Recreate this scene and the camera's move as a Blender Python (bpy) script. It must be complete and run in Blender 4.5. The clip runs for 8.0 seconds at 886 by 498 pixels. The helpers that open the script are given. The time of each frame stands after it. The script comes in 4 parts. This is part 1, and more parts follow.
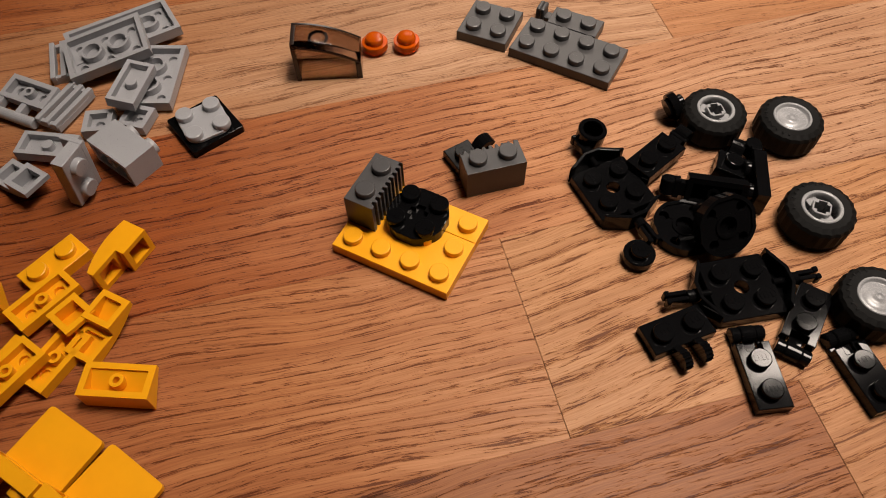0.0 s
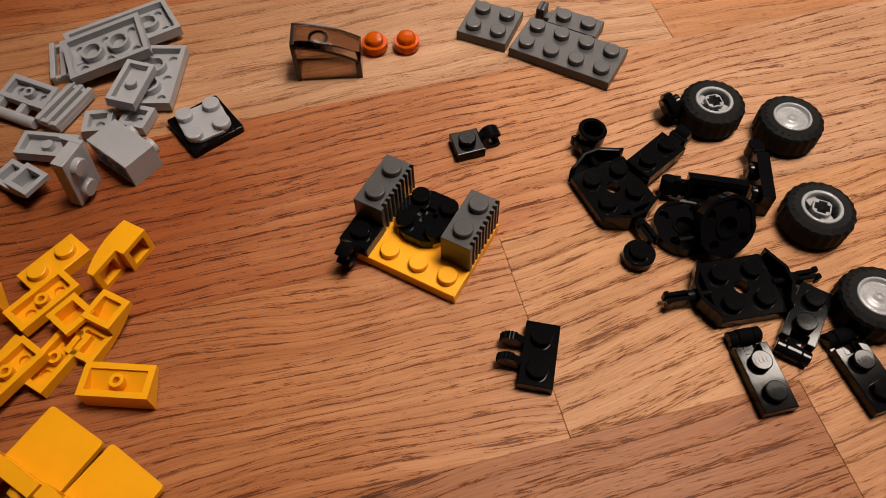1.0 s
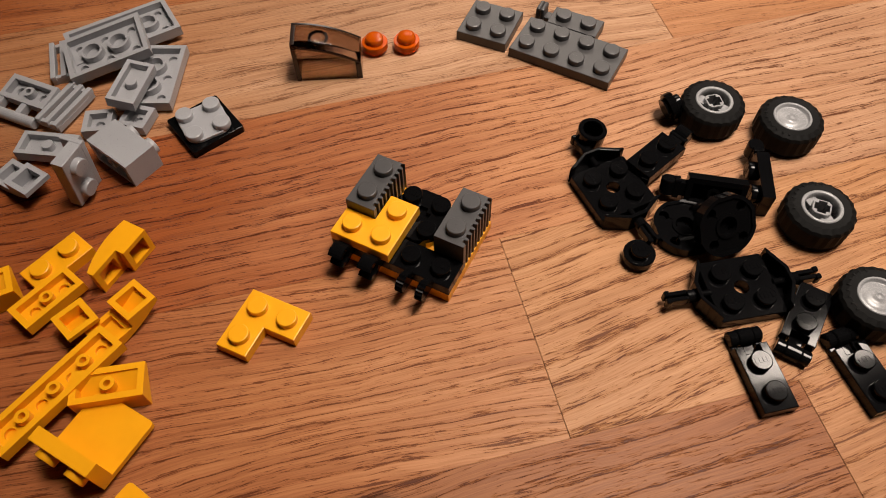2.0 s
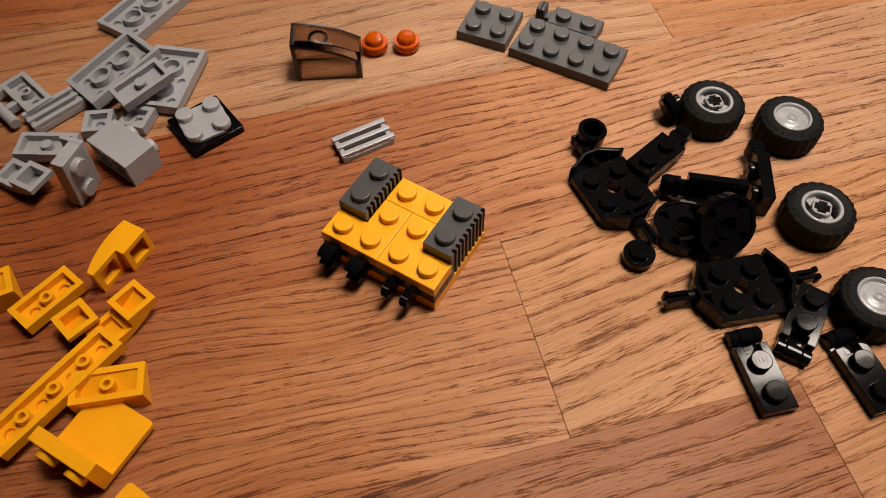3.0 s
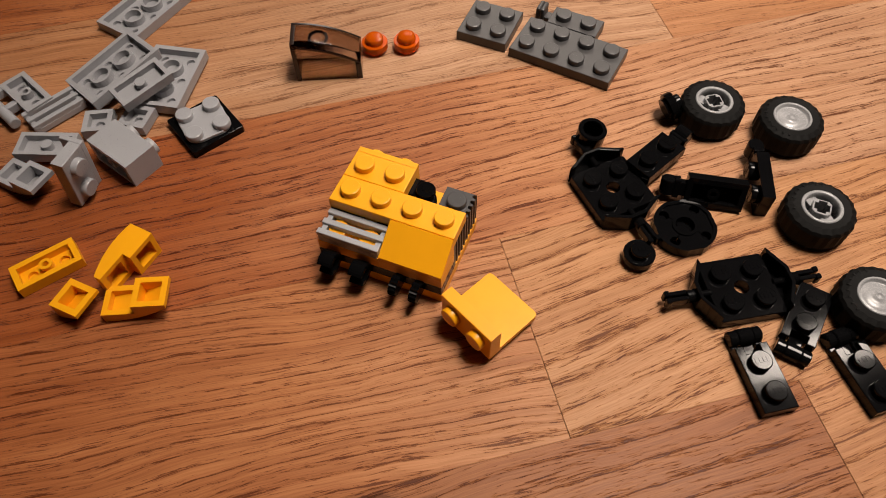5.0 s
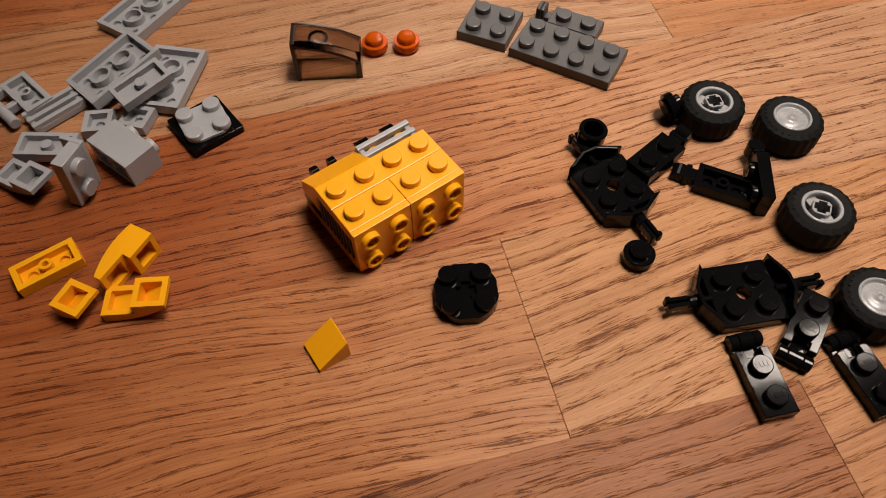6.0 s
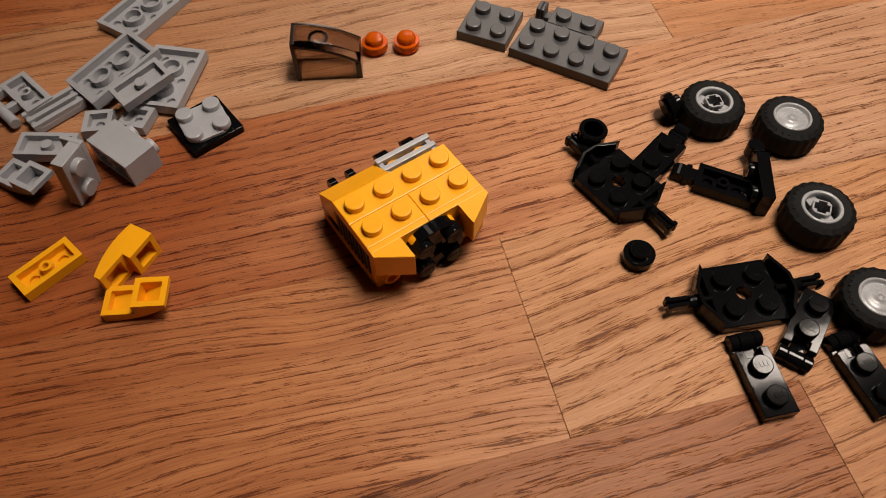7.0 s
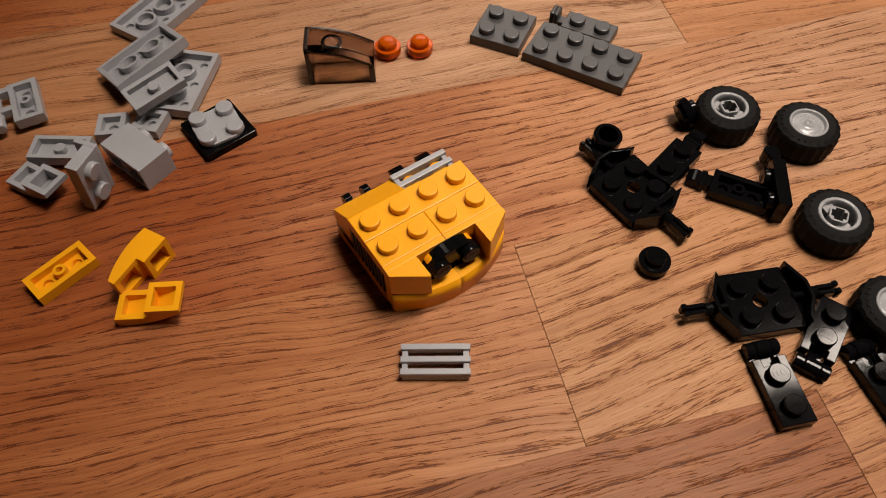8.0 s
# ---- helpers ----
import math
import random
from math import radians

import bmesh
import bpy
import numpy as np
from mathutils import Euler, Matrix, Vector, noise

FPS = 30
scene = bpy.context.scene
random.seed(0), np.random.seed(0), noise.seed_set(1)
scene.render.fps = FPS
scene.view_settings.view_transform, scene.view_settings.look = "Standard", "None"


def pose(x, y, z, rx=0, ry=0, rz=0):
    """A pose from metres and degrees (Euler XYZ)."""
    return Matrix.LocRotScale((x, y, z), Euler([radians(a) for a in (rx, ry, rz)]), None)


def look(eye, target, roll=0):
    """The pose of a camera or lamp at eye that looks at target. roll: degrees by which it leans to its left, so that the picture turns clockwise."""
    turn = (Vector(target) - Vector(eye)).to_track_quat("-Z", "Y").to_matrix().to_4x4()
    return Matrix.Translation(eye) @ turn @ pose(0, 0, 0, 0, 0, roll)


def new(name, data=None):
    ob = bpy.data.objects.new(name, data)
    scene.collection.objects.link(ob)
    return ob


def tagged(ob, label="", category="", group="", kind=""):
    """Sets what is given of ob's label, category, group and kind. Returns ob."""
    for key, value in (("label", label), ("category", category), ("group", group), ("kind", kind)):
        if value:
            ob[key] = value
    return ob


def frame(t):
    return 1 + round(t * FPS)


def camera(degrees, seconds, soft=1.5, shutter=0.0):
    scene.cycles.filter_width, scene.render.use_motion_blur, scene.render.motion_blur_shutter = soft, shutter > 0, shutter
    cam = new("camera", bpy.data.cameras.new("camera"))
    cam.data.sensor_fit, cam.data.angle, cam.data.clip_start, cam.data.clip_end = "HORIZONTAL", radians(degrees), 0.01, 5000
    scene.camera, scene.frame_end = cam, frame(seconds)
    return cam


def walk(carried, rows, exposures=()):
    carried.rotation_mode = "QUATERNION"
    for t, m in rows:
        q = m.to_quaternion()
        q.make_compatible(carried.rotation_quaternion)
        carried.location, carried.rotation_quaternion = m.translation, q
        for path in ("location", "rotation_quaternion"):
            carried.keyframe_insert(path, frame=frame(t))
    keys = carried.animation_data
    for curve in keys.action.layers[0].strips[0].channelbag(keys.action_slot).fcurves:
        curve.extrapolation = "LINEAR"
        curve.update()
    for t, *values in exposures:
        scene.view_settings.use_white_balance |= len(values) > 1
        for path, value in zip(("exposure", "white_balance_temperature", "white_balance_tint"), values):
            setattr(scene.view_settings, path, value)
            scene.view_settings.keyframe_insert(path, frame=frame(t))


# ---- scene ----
MM = 0.001
END = 8.0

# ---- camera: stands still, gets one small knock between 7.2 and 7.3 s ----
cam = camera(62.85, END, soft=0.95)
EYE_A = pose(0, 0, 0.15376, 32.788, 0, 0) @ pose(0, 0, 0, 0, 0, -1.353)
EYE_B = pose(-0.00261, 0.00144, 0.15386, 32.861, 0, 0.526) @ pose(0, 0, 0, 0, 0, -1.527)
walk(cam, [(0.0, EYE_A), (7.2333, EYE_A), (7.3, EYE_B), (END, EYE_B)],
     exposures=[(0.0, 0.04), (1.2, 0.1), (1.5, 0.18), (3.0, 0.06), (4.0, 0.19), (4.5, 0.15), (6.0, -0.01), (6.5, -0.04), (END, -0.1)])

# ---- light: warm lamps beyond the scene, an added overhead fill, and the dim room round it ----
world = bpy.data.worlds.new("room_air")
world.use_nodes = True
scene.world = world
world.node_tree.nodes["Background"].inputs["Color"].default_value = (1.0, 0.80, 0.62, 1)
world.node_tree.nodes["Background"].inputs["Strength"].default_value = 0.018


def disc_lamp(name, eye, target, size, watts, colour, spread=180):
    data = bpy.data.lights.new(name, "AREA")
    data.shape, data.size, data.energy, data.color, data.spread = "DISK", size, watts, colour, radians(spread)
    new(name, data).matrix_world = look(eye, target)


# a reading lamp whose glint lies on the glossy black pieces, and a second lamp farther off
reading = bpy.data.lights.new("reading_lamp", "AREA")
reading.shape, reading.size, reading.size_y = "RECTANGLE", 0.135, 0.034
reading.energy, reading.color = 0.74, (1.0, 0.86, 0.74)
new("reading_lamp", reading).matrix_world = look((0.360, 0.296, 0.516), (0.395, 0.145, 0.0))
disc_lamp("far_lamp", (0.142, 1.015, 0.74), (0.0, 0.14, 0.0), 0.5, 2.5, (1.0, 0.86, 0.74))
# added soft fill from overhead, its beam narrowed so that the edges darken
disc_lamp("overhead_fill", (0.19, 0.18, 0.66), (0.07, 0.135, 0.0), 0.24, 0.70, (1.0, 0.87, 0.76), 57)


# ---- materials ----
def nodes_of(name):
    m = bpy.data.materials.new(name)
    m.use_nodes = True
    t = m.node_tree
    return m, t, t.nodes["Principled BSDF"]


def node(t, kind, **inputs):
    n = t.nodes.new(kind)
    for key, value in inputs.items():
        n.inputs[key.replace("_", " ")].default_value = value
    return n


def ramp(t, source, stops):
    r = t.nodes.new("ShaderNodeValToRGB")
    while len(r.color_ramp.elements) < len(stops):
        r.color_ramp.elements.new(0.5)
    for e, (at, c) in zip(r.color_ramp.elements, stops):
        e.position, e.color = at, (*c, 1) if len(c) == 3 else c
    t.links.new(source, r.inputs["Fac"])
    return r


def math_node(t, op, a, b):
    n = t.nodes.new("ShaderNodeMath")
    n.operation = op
    for k, v in enumerate((a, b)):
        if isinstance(v, (int, float)):
            n.inputs[k].default_value = v
        else:
            t.links.new(v, n.inputs[k])
    return n.outputs[0]


def plastic(name, colour, rough=0.22, wear=0.08, sheen=0.5, scuff=0.16):
    """Moulded plastic: faint flow marks in the colour, fine scratches in the gloss, a hint of waviness."""
    m, t, b = nodes_of(name)
    co = node(t, "ShaderNodeTexCoord")
    big = node(t, "ShaderNodeTexNoise", Scale=140.0, Detail=3.0)
    fine = node(t, "ShaderNodeTexNoise", Scale=2600.0, Detail=2.0)
    wave = node(t, "ShaderNodeTexNoise", Scale=260.0, Detail=1.0)
    for n in (big, fine, wave):
        t.links.new(co.outputs["Object"], n.inputs["Vector"])
    lo = tuple(c * (1 - wear) for c in colour)
    hi = tuple(min(1, c * (1 + wear)) for c in colour)
    r = ramp(t, big.outputs["Fac"], [(0.3, lo), (0.7, hi)])
    t.links.new(r.outputs["Color"], b.inputs["Base Color"])
    g = math_node(t, "MULTIPLY_ADD", fine.outputs["Fac"], scuff)
    g.node.inputs[2].default_value = rough - scuff * 0.4
    t.links.new(g, b.inputs["Roughness"])
    bump = node(t, "ShaderNodeBump", Strength=0.12, Distance=0.00012)
    t.links.new(wave.outputs["Fac"], bump.inputs["Height"])
    t.links.new(bump.outputs["Normal"], b.inputs["Normal"])
    b.inputs["Specular IOR Level"].default_value = sheen
    return m


def clear_plastic(name, colour, rough=0.06, clear=1.0, ior=1.5):
    m, t, b = nodes_of(name)
    b.inputs["Base Color"].default_value = (*colour, 1)
    b.inputs["Roughness"].default_value = rough
    b.inputs["Transmission Weight"].default_value = clear
    b.inputs["IOR"].default_value = ior
    b.inputs["Specular IOR Level"].default_value = 0.3
    return m


def wood_material():
    """Oiled oak: a tone for each stave, growth rings whose early wood holds rows of dark pores, fibres, a fine relief.
    Each stave names its own ring spacing ("rings", per metre), depth of the pore rows ("pores"), shift of the painted
    left-to-right light ("side_light") and lean (alpha of its colour)."""
    m, t, b = nodes_of("oak")
    co = node(t, "ShaderNodeTexCoord")
    info = t.nodes.new("ShaderNodeObjectInfo")
    rnd = info.outputs["Random"]

    def own(name):
        n = t.nodes.new("ShaderNodeAttribute")
        n.attribute_type, n.attribute_name = "OBJECT", name
        return n.outputs["Fac"]

    def op(kind, x, y=0.0):
        return math_node(t, kind, x, y)

    def times(x, y, factor=1.0):
        n = t.nodes.new("ShaderNodeMix")
        n.data_type, n.blend_type = "RGBA", "MULTIPLY"
        if isinstance(factor, float):
            n.inputs["Factor"].default_value = factor
        else:
            t.links.new(factor, n.inputs["Factor"])
        t.links.new(x, n.inputs["A"])
        if isinstance(y, tuple):
            n.inputs["B"].default_value = (*y, 1)
        else:
            t.links.new(y, n.inputs["B"])
        return n.outputs["Result"]

    shift = t.nodes.new("ShaderNodeCombineXYZ")
    t.links.new(op("MULTIPLY", rnd, 9.0), shift.inputs["X"])
    t.links.new(op("MULTIPLY", rnd, 5.0), shift.inputs["Y"])
    lean = t.nodes.new("ShaderNodeVectorRotate")
    lean.rotation_type = "Z_AXIS"
    t.links.new(op("MULTIPLY", op("SUBTRACT", info.outputs["Alpha"], 0.5), -1.0), lean.inputs["Angle"])
    t.links.new(co.outputs["Object"], lean.inputs["Vector"])
    base = t.nodes.new("ShaderNodeVectorMath")
    base.operation = "ADD"
    t.links.new(lean.outputs[0], base.inputs[0])
    t.links.new(shift.outputs[0], base.inputs[1])

    def noise(vector, sx, sy, detail, rough=0.5):
        mp = t.nodes.new("ShaderNodeMapping")
        mp.inputs["Scale"].default_value = (sx, sy, 40.0)
        t.links.new(vector, mp.inputs["Vector"])
        n = node(t, "ShaderNodeTexNoise", Scale=1.0, Detail=detail, Roughness=rough)
        t.links.new(mp.outputs[0], n.inputs["Vector"])
        return n.outputs["Fac"]

    # the grain wanders: a slow sway and a short ripple
    sway = op("ADD", op("MULTIPLY", noise(base.outputs[0], 9.0, 16.0, 2.0), 0.016), op("MULTIPLY", noise(base.outputs[0], 70.0, 110.0, 3.0), 0.0013))
    bend = t.nodes.new("ShaderNodeCombineXYZ")
    t.links.new(sway, bend.inputs["Y"])
    bent = t.nodes.new("ShaderNodeVectorMath")
    bent.operation = "ADD"
    t.links.new(base.outputs[0], bent.inputs[0])
    t.links.new(bend.outputs[0], bent.inputs[1])
    p = bent.outputs[0]
    across_grain = t.nodes.new("ShaderNodeSeparateXYZ")
    t.links.new(p, across_grain.inputs[0])

    # growth rings: a steep edge on one side, a slow fade on the other, uneven in width
    uneven = op("MULTIPLY", noise(p, 2.0, 120.0, 2.0), 2.2)
    ring = op("FRACT", op("ADD", op("MULTIPLY", across_grain.outputs["Y"], own("rings")), uneven), 0.0)
    early = ramp(t, ring, [(0.0, (0, 0, 0)), (0.08, (1, 1, 1)), (0.22, (0.6, 0.6, 0.6)), (0.5, (0, 0, 0))]).outputs["Color"]
    patch = noise(p, 42.0, 260.0, 3.0, 0.6)
    cloud = noise(p, 12.0, 30.0, 3.0)
    fine = noise(p, 190.0, 3000.0, 3.0, 0.7)
    stroke = noise(p, 70.0, 1900.0, 4.0, 0.65)
    fibre = noise(p, 50.0, 2600.0, 4.0, 0.65)
    streak = noise(p, 8.0, 260.0, 5.0, 0.6)

    tone = ramp(t, streak, [(0.28, (0.300, 0.124, 0.051)), (0.5, (0.385, 0.174, 0.075)), (0.72, (0.43, 0.205, 0.093))])
    soft = ramp(t, cloud, [(0.3, (0.82, 0.78, 0.75)), (0.7, (1.0, 1.0, 1.0))])
    shade = times(tone.outputs["Color"], soft.outputs["Color"])
    # light fall-off and sheen painted in: each stave goes from dark red-brown to pale
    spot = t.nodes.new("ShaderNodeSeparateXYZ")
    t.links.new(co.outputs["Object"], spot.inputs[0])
    along = op("ADD", op("ADD", op("MULTIPLY", spot.outputs["X"], 4.2), own("side_light")), op("MULTIPLY", cloud, 0.5))
    side_light = ramp(t, along, [(0.0, (0.70, 0.42, 0.25)), (0.45, (1.02, 0.99, 0.97)), (0.8, (1.03, 1.22, 1.50))])
    shade = times(times(shade, side_light.outputs["Color"]), info.outputs["Color"])
    strands = ramp(t, fibre, [(0.36, (0.80, 0.75, 0.70)), (0.60, (1.07, 1.07, 1.07))])
    shade = times(shade, strands.outputs["Color"])
    # early wood is a little browner all along, and carries the pores
    shade = times(shade, (0.92, 0.88, 0.84), op("MULTIPLY", early, own("pores")))
    gather = op("ADD", op("MULTIPLY", early, 0.115), op("MULTIPLY", op("SUBTRACT", patch, 0.5), 0.30))
    dashes = ramp(t, op("ADD", fine, gather), [(0.605, (0, 0, 0)), (0.665, (1, 1, 1))]).outputs["Color"]
    strokes = ramp(t, op("ADD", stroke, gather), [(0.615, (0, 0, 0)), (0.68, (1, 1, 1))]).outputs["Color"]
    mask_value = op("MULTIPLY", op("MAXIMUM", dashes, strokes), own("pores"))
    shade = times(shade, (0.31, 0.195, 0.125), op("MINIMUM", mask_value, 1.0))
    # one old knot with a ragged outline
    where = t.nodes.new("ShaderNodeNewGeometry")
    ragged = node(t, "ShaderNodeTexNoise", Scale=160.0, Detail=3.0)
    flat = t.nodes.new("ShaderNodeMapping")
    flat.vector_type = "TEXTURE"
    flat.inputs["Location"].default_value = (-0.0165, 0.0375, 0)
    flat.inputs["Rotation"].default_value = (0, 0, radians(13))
    flat.inputs["Scale"].default_value = (0.0125, 0.0028, 1)
    t.links.new(where.outputs["Position"], flat.inputs["Vector"])
    far = t.nodes.new("ShaderNodeVectorMath")
    far.operation = "LENGTH"
    t.links.new(flat.outputs[0], far.inputs[0])
    edge = op("ADD", far.outputs["Value"], op("MULTIPLY", ragged.outputs["Fac"], 0.9))
    knot = ramp(t, edge, [(0.75, (0.8, 0.8, 0.8)), (1.0, (0, 0, 0))])
    shade = times(shade, (0.30, 0.24, 0.20), knot.outputs["Color"])
    t.links.new(shade, b.inputs["Base Color"])
    height = op("SUBTRACT", op("MULTIPLY", fibre, 0.25), mask_value)
    bump = node(t, "ShaderNodeBump", Strength=0.4, Distance=0.00028)
    t.links.new(height, bump.inputs["Height"])
    t.links.new(bump.outputs["Normal"], b.inputs["Normal"])
    g = math_node(t, "MULTIPLY_ADD", fibre, 0.2)
    g.node.inputs[2].default_value = 0.36
    t.links.new(g, b.inputs["Roughness"])
    b.inputs["Specular IOR Level"].default_value = 0.16
    return m


def wall_material(name, colour):
    m, t, b = nodes_of(name)
    n = node(t, "ShaderNodeTexNoise", Scale=6.0, Detail=5.0)
    r = ramp(t, n.outputs["Fac"], [(0.3, tuple(c * 0.93 for c in colour)), (0.7, colour)])
    t.links.new(r.outputs["Color"], b.inputs["Base Color"])
    b.inputs["Roughness"].default_value = 0.9
    return m


YELLOW = plastic("warm_yellow_plastic", (0.82, 0.355, 0.006), 0.30, 0.03, 0.42, 0.06)
LIGHT = plastic("light_grey_plastic", (0.33, 0.33, 0.345), 0.28, 0.04, 0.5, 0.08)
DARK = plastic("dark_grey_plastic", (0.058, 0.056, 0.057), 0.30, 0.08, 0.32)
BLACK = plastic("black_plastic", (0.003, 0.003, 0.0033), 0.075, 0.1, 0.15, 0.05)
RUBBER = plastic("black_rubber", (0.005, 0.0048, 0.0046), 0.6, 0.25, 0.1)
SILVER = plastic("pale_grey_rim_plastic", (0.27, 0.27, 0.275), 0.25)
SMOKE = clear_plastic("smoked_clear_plastic", (0.60, 0.50, 0.43), 0.06, 1.0, 1.14)
# near-black: for the stud ring and the painted darkness of refracting edges
SMOKE_EDGE = plastic("smoked_plastic_edge", (0.022, 0.013, 0.010), 0.2)
ORANGE = clear_plastic("clear_orange_plastic", (1.0, 0.15, 0.003), 0.10, 0.55, 1.35)
OAK = wood_material()
GLUE = plastic("dark_joint", (0.05, 0.028, 0.014), 0.8)
WALL = wall_material("room_paint", (0.42, 0.34, 0.27))


# ---- mesh helpers, all in millimetres ----
def part(name, bm, material, parent=None, label=""):
    """Links a bmesh as one mesh object under a thing or a part."""
    for v in bm.verts:
        v.co *= MM
    data = bpy.data.meshes.new(name)
    bm.to_mesh(data)
    bm.free()
    data.materials.append(material)
    ob = new(name, data)
    ob.parent = parent
    return tagged(ob, label)


def thing(name, label, category, group=""):
    return tagged(new(name), label, category, group)


def at_mm(x, y, z, rx=0, ry=0, rz=0):
    return pose(x * MM, y * MM, z * MM, rx, ry, rz)


def offset(poly, d):
    """The outline moved inwards by d (counter-clockwise polygon)."""
    out = []
    for k in range(len(poly)):
        p, q, r = Vector(poly[k - 1]), Vector(poly[k]), Vector(poly[(k + 1) % len(poly)])
        a, b = (q - p).normalized(), (r - q).normalized()
        na, nb = Vector((-a.y, a.x)), Vector((-b.y, b.x))
        out.append(tuple(q + (na + nb) * (d / (1 + na.dot(nb)))))
    return out


def circle(r, n=24, x=0.0, y=0.0, turn=0.0):
    return [(x + r * math.cos(turn + 2 * math.pi * k / n), y + r * math.sin(turn + 2 * math.pi * k / n)) for k in range(n)]


def loop(bm, pts, z):
    return [bm.verts.new((x, y, z)) for x, y in pts]


def skin(bm, a, b, inward=False):
    for k in range(len(a)):
        q = (a[k], a[(k + 1) % len(a)], b[(k + 1) % len(b)], b[k])
        bm.faces.new(q[::-1] if inward else q)


def filled(bm, rings, up):
    """A flat face bounded by the first ring, with the other rings as holes."""
    edges = []
    for ring in rings:
        for k in range(len(ring)):
            pair = (ring[k], ring[(k + 1) % len(ring)])
            edges.append(bm.edges.get(pair) or bm.edges.new(pair))
    made = bmesh.ops.triangle_fill(bm, edges=edges, use_beauty=True, normal=(0, 0, 1 if up else -1))
    for f in made["geom"]:
        if isinstance(f, bmesh.types.BMFace):
            f.normal_update()
            if (f.normal.z > 0) != up:
                f.normal_flip()


def shell(poly, h, wall=1.5, roof=1.1, round_edge=0.22, dimples=(), through_hole=None, solid=False):
    """A plate or brick body: softened upper edges, hollow below, with the little dimples behind the studs."""
    bm = bmesh.new()
    e = round_edge
    low = loop(bm, offset(poly, 0.04), 0)
    mid = loop(bm, offset(poly, 0.04), h - e)
    shoulder = loop(bm, offset(poly, 0.04 + e * 0.3), h - e * 0.3)
    top = loop(bm, offset(poly, 0.04 + e), h)
    skin(bm, low, mid), skin(bm, mid, shoulder), skin(bm, shoulder, top)
    if through_hole:
        ring_top = loop(bm, through_hole, h)
        filled(bm, [top, ring_top], True)
    else:
        bm.faces.new(top)
    if solid:
        if through_hole:
            ring_low = loop(bm, through_hole, 0)
            skin(bm, ring_low, ring_top, True)
            filled(bm, [low, ring_low], False)
        else:
            bm.faces.new(low[::-1])
    else:
        inner = offset(poly, wall)
        rim = loop(bm, inner, 0)
        ceil = loop(bm, inner, h - roof)
        skin(bm, rim, low)
        skin(bm, rim, ceil, True)
        rings = [ceil]
        for x, y in dimples:
            c = loop(bm, circle(1.3, 12, x, y), h - roof)
            d = loop(bm, circle(1.3, 12, x, y), h - 0.15)
            skin(bm, c, d, True)
            bm.faces.new(d[::-1])
            rings.append(c)
        if through_hole:
            c = loop(bm, through_hole, h - roof)
            skin(bm, c, ring_top, True)
            rings.append(c)
        filled(bm, rings, False)
    return bm


def box_poly(w, d, x=0.0, y=0.0, cut=0.0):
    a, b = w / 2, d / 2
    if not cut:
        return [(x - a, y - b), (x + a, y - b), (x + a, y + b), (x - a, y + b)]
    c = cut
    return [(x - a + c, y - b), (x + a - c, y - b), (x + a, y - b + c), (x + a, y + b - c),
            (x + a - c, y + b), (x - a + c, y + b), (x - a, y + b - c), (x - a, y - b + c)]


def tube(r_out, r_in, z0, z1, x=0.0, y=0.0, n=24):
    bm = bmesh.new()
    a, b = loop(bm, circle(r_out, n, x, y), z0), loop(bm, circle(r_out, n, x, y), z1)
    c, d = loop(bm, circle(r_in, n, x, y), z0), loop(bm, circle(r_in, n, x, y), z1)
    skin(bm, a, b), skin(bm, c, d, True), skin(bm, c, a), skin(bm, b, d)
    return bm


def lathe(profile, n=32):
    """Turns a profile of (radius, z) about the z axis; ends at radius 0 are closed."""
    bm = bmesh.new()
    rings = [loop(bm, circle(r, n), z) for r, z in profile if r > 0]
    for a, b in zip(rings, rings[1:]):
        skin(bm, a, b)
    if profile[0][0] == 0:
        bm.faces.new(rings[0][::-1])
    if profile[-1][0] == 0:
        bm.faces.new(rings[-1])
    return bm


def bar(bm, x0, x1, y0, y1, z0, z1, e=0.15):
    """Adds a box with bevelled edges."""
    made = bmesh.ops.create_cube(bm, size=1.0)["verts"]
    for v in made:
        v.co = Vector(((x0 + x1) / 2 + v.co.x * (x1 - x0), (y0 + y1) / 2 + v.co.y * (y1 - y0), (z0 + z1) / 2 + v.co.z * (z1 - z0)))
    if e:
        edges = list({ed for v in made for ed in v.link_edges})
        bmesh.ops.bevel(bm, geom=edges, offset=e, segments=2, affect="EDGES", profile=0.5)
    return bm


def profile_solid(poly, y0, y1, e=0.15):
    """A solid with the given (x, z) side outline, from y0 to y1."""
    bm = bmesh.new()
    a = [bm.verts.new((x, y0, z)) for x, z in poly]
    b = [bm.verts.new((x, y1, z)) for x, z in poly]
    bm.faces.new(a), bm.faces.new(b[::-1])
    for k in range(len(a)):
        bm.faces.new((a[k], b[k], b[(k + 1) % len(b)], a[(k + 1) % len(a)]))
    bmesh.ops.recalc_face_normals(bm, faces=bm.faces)
    if e:
        sharp = [ed for ed in bm.edges if len(ed.link_faces) == 2 and ed.calc_face_angle(0) > 0.5]
        bmesh.ops.bevel(bm, geom=sharp, offset=e, segments=2, affect="EDGES", profile=0.5)
    return bm


def move(bm, m):
    bmesh.ops.transform(bm, matrix=m, verts=bm.verts)
    return bm


STUDS = {}


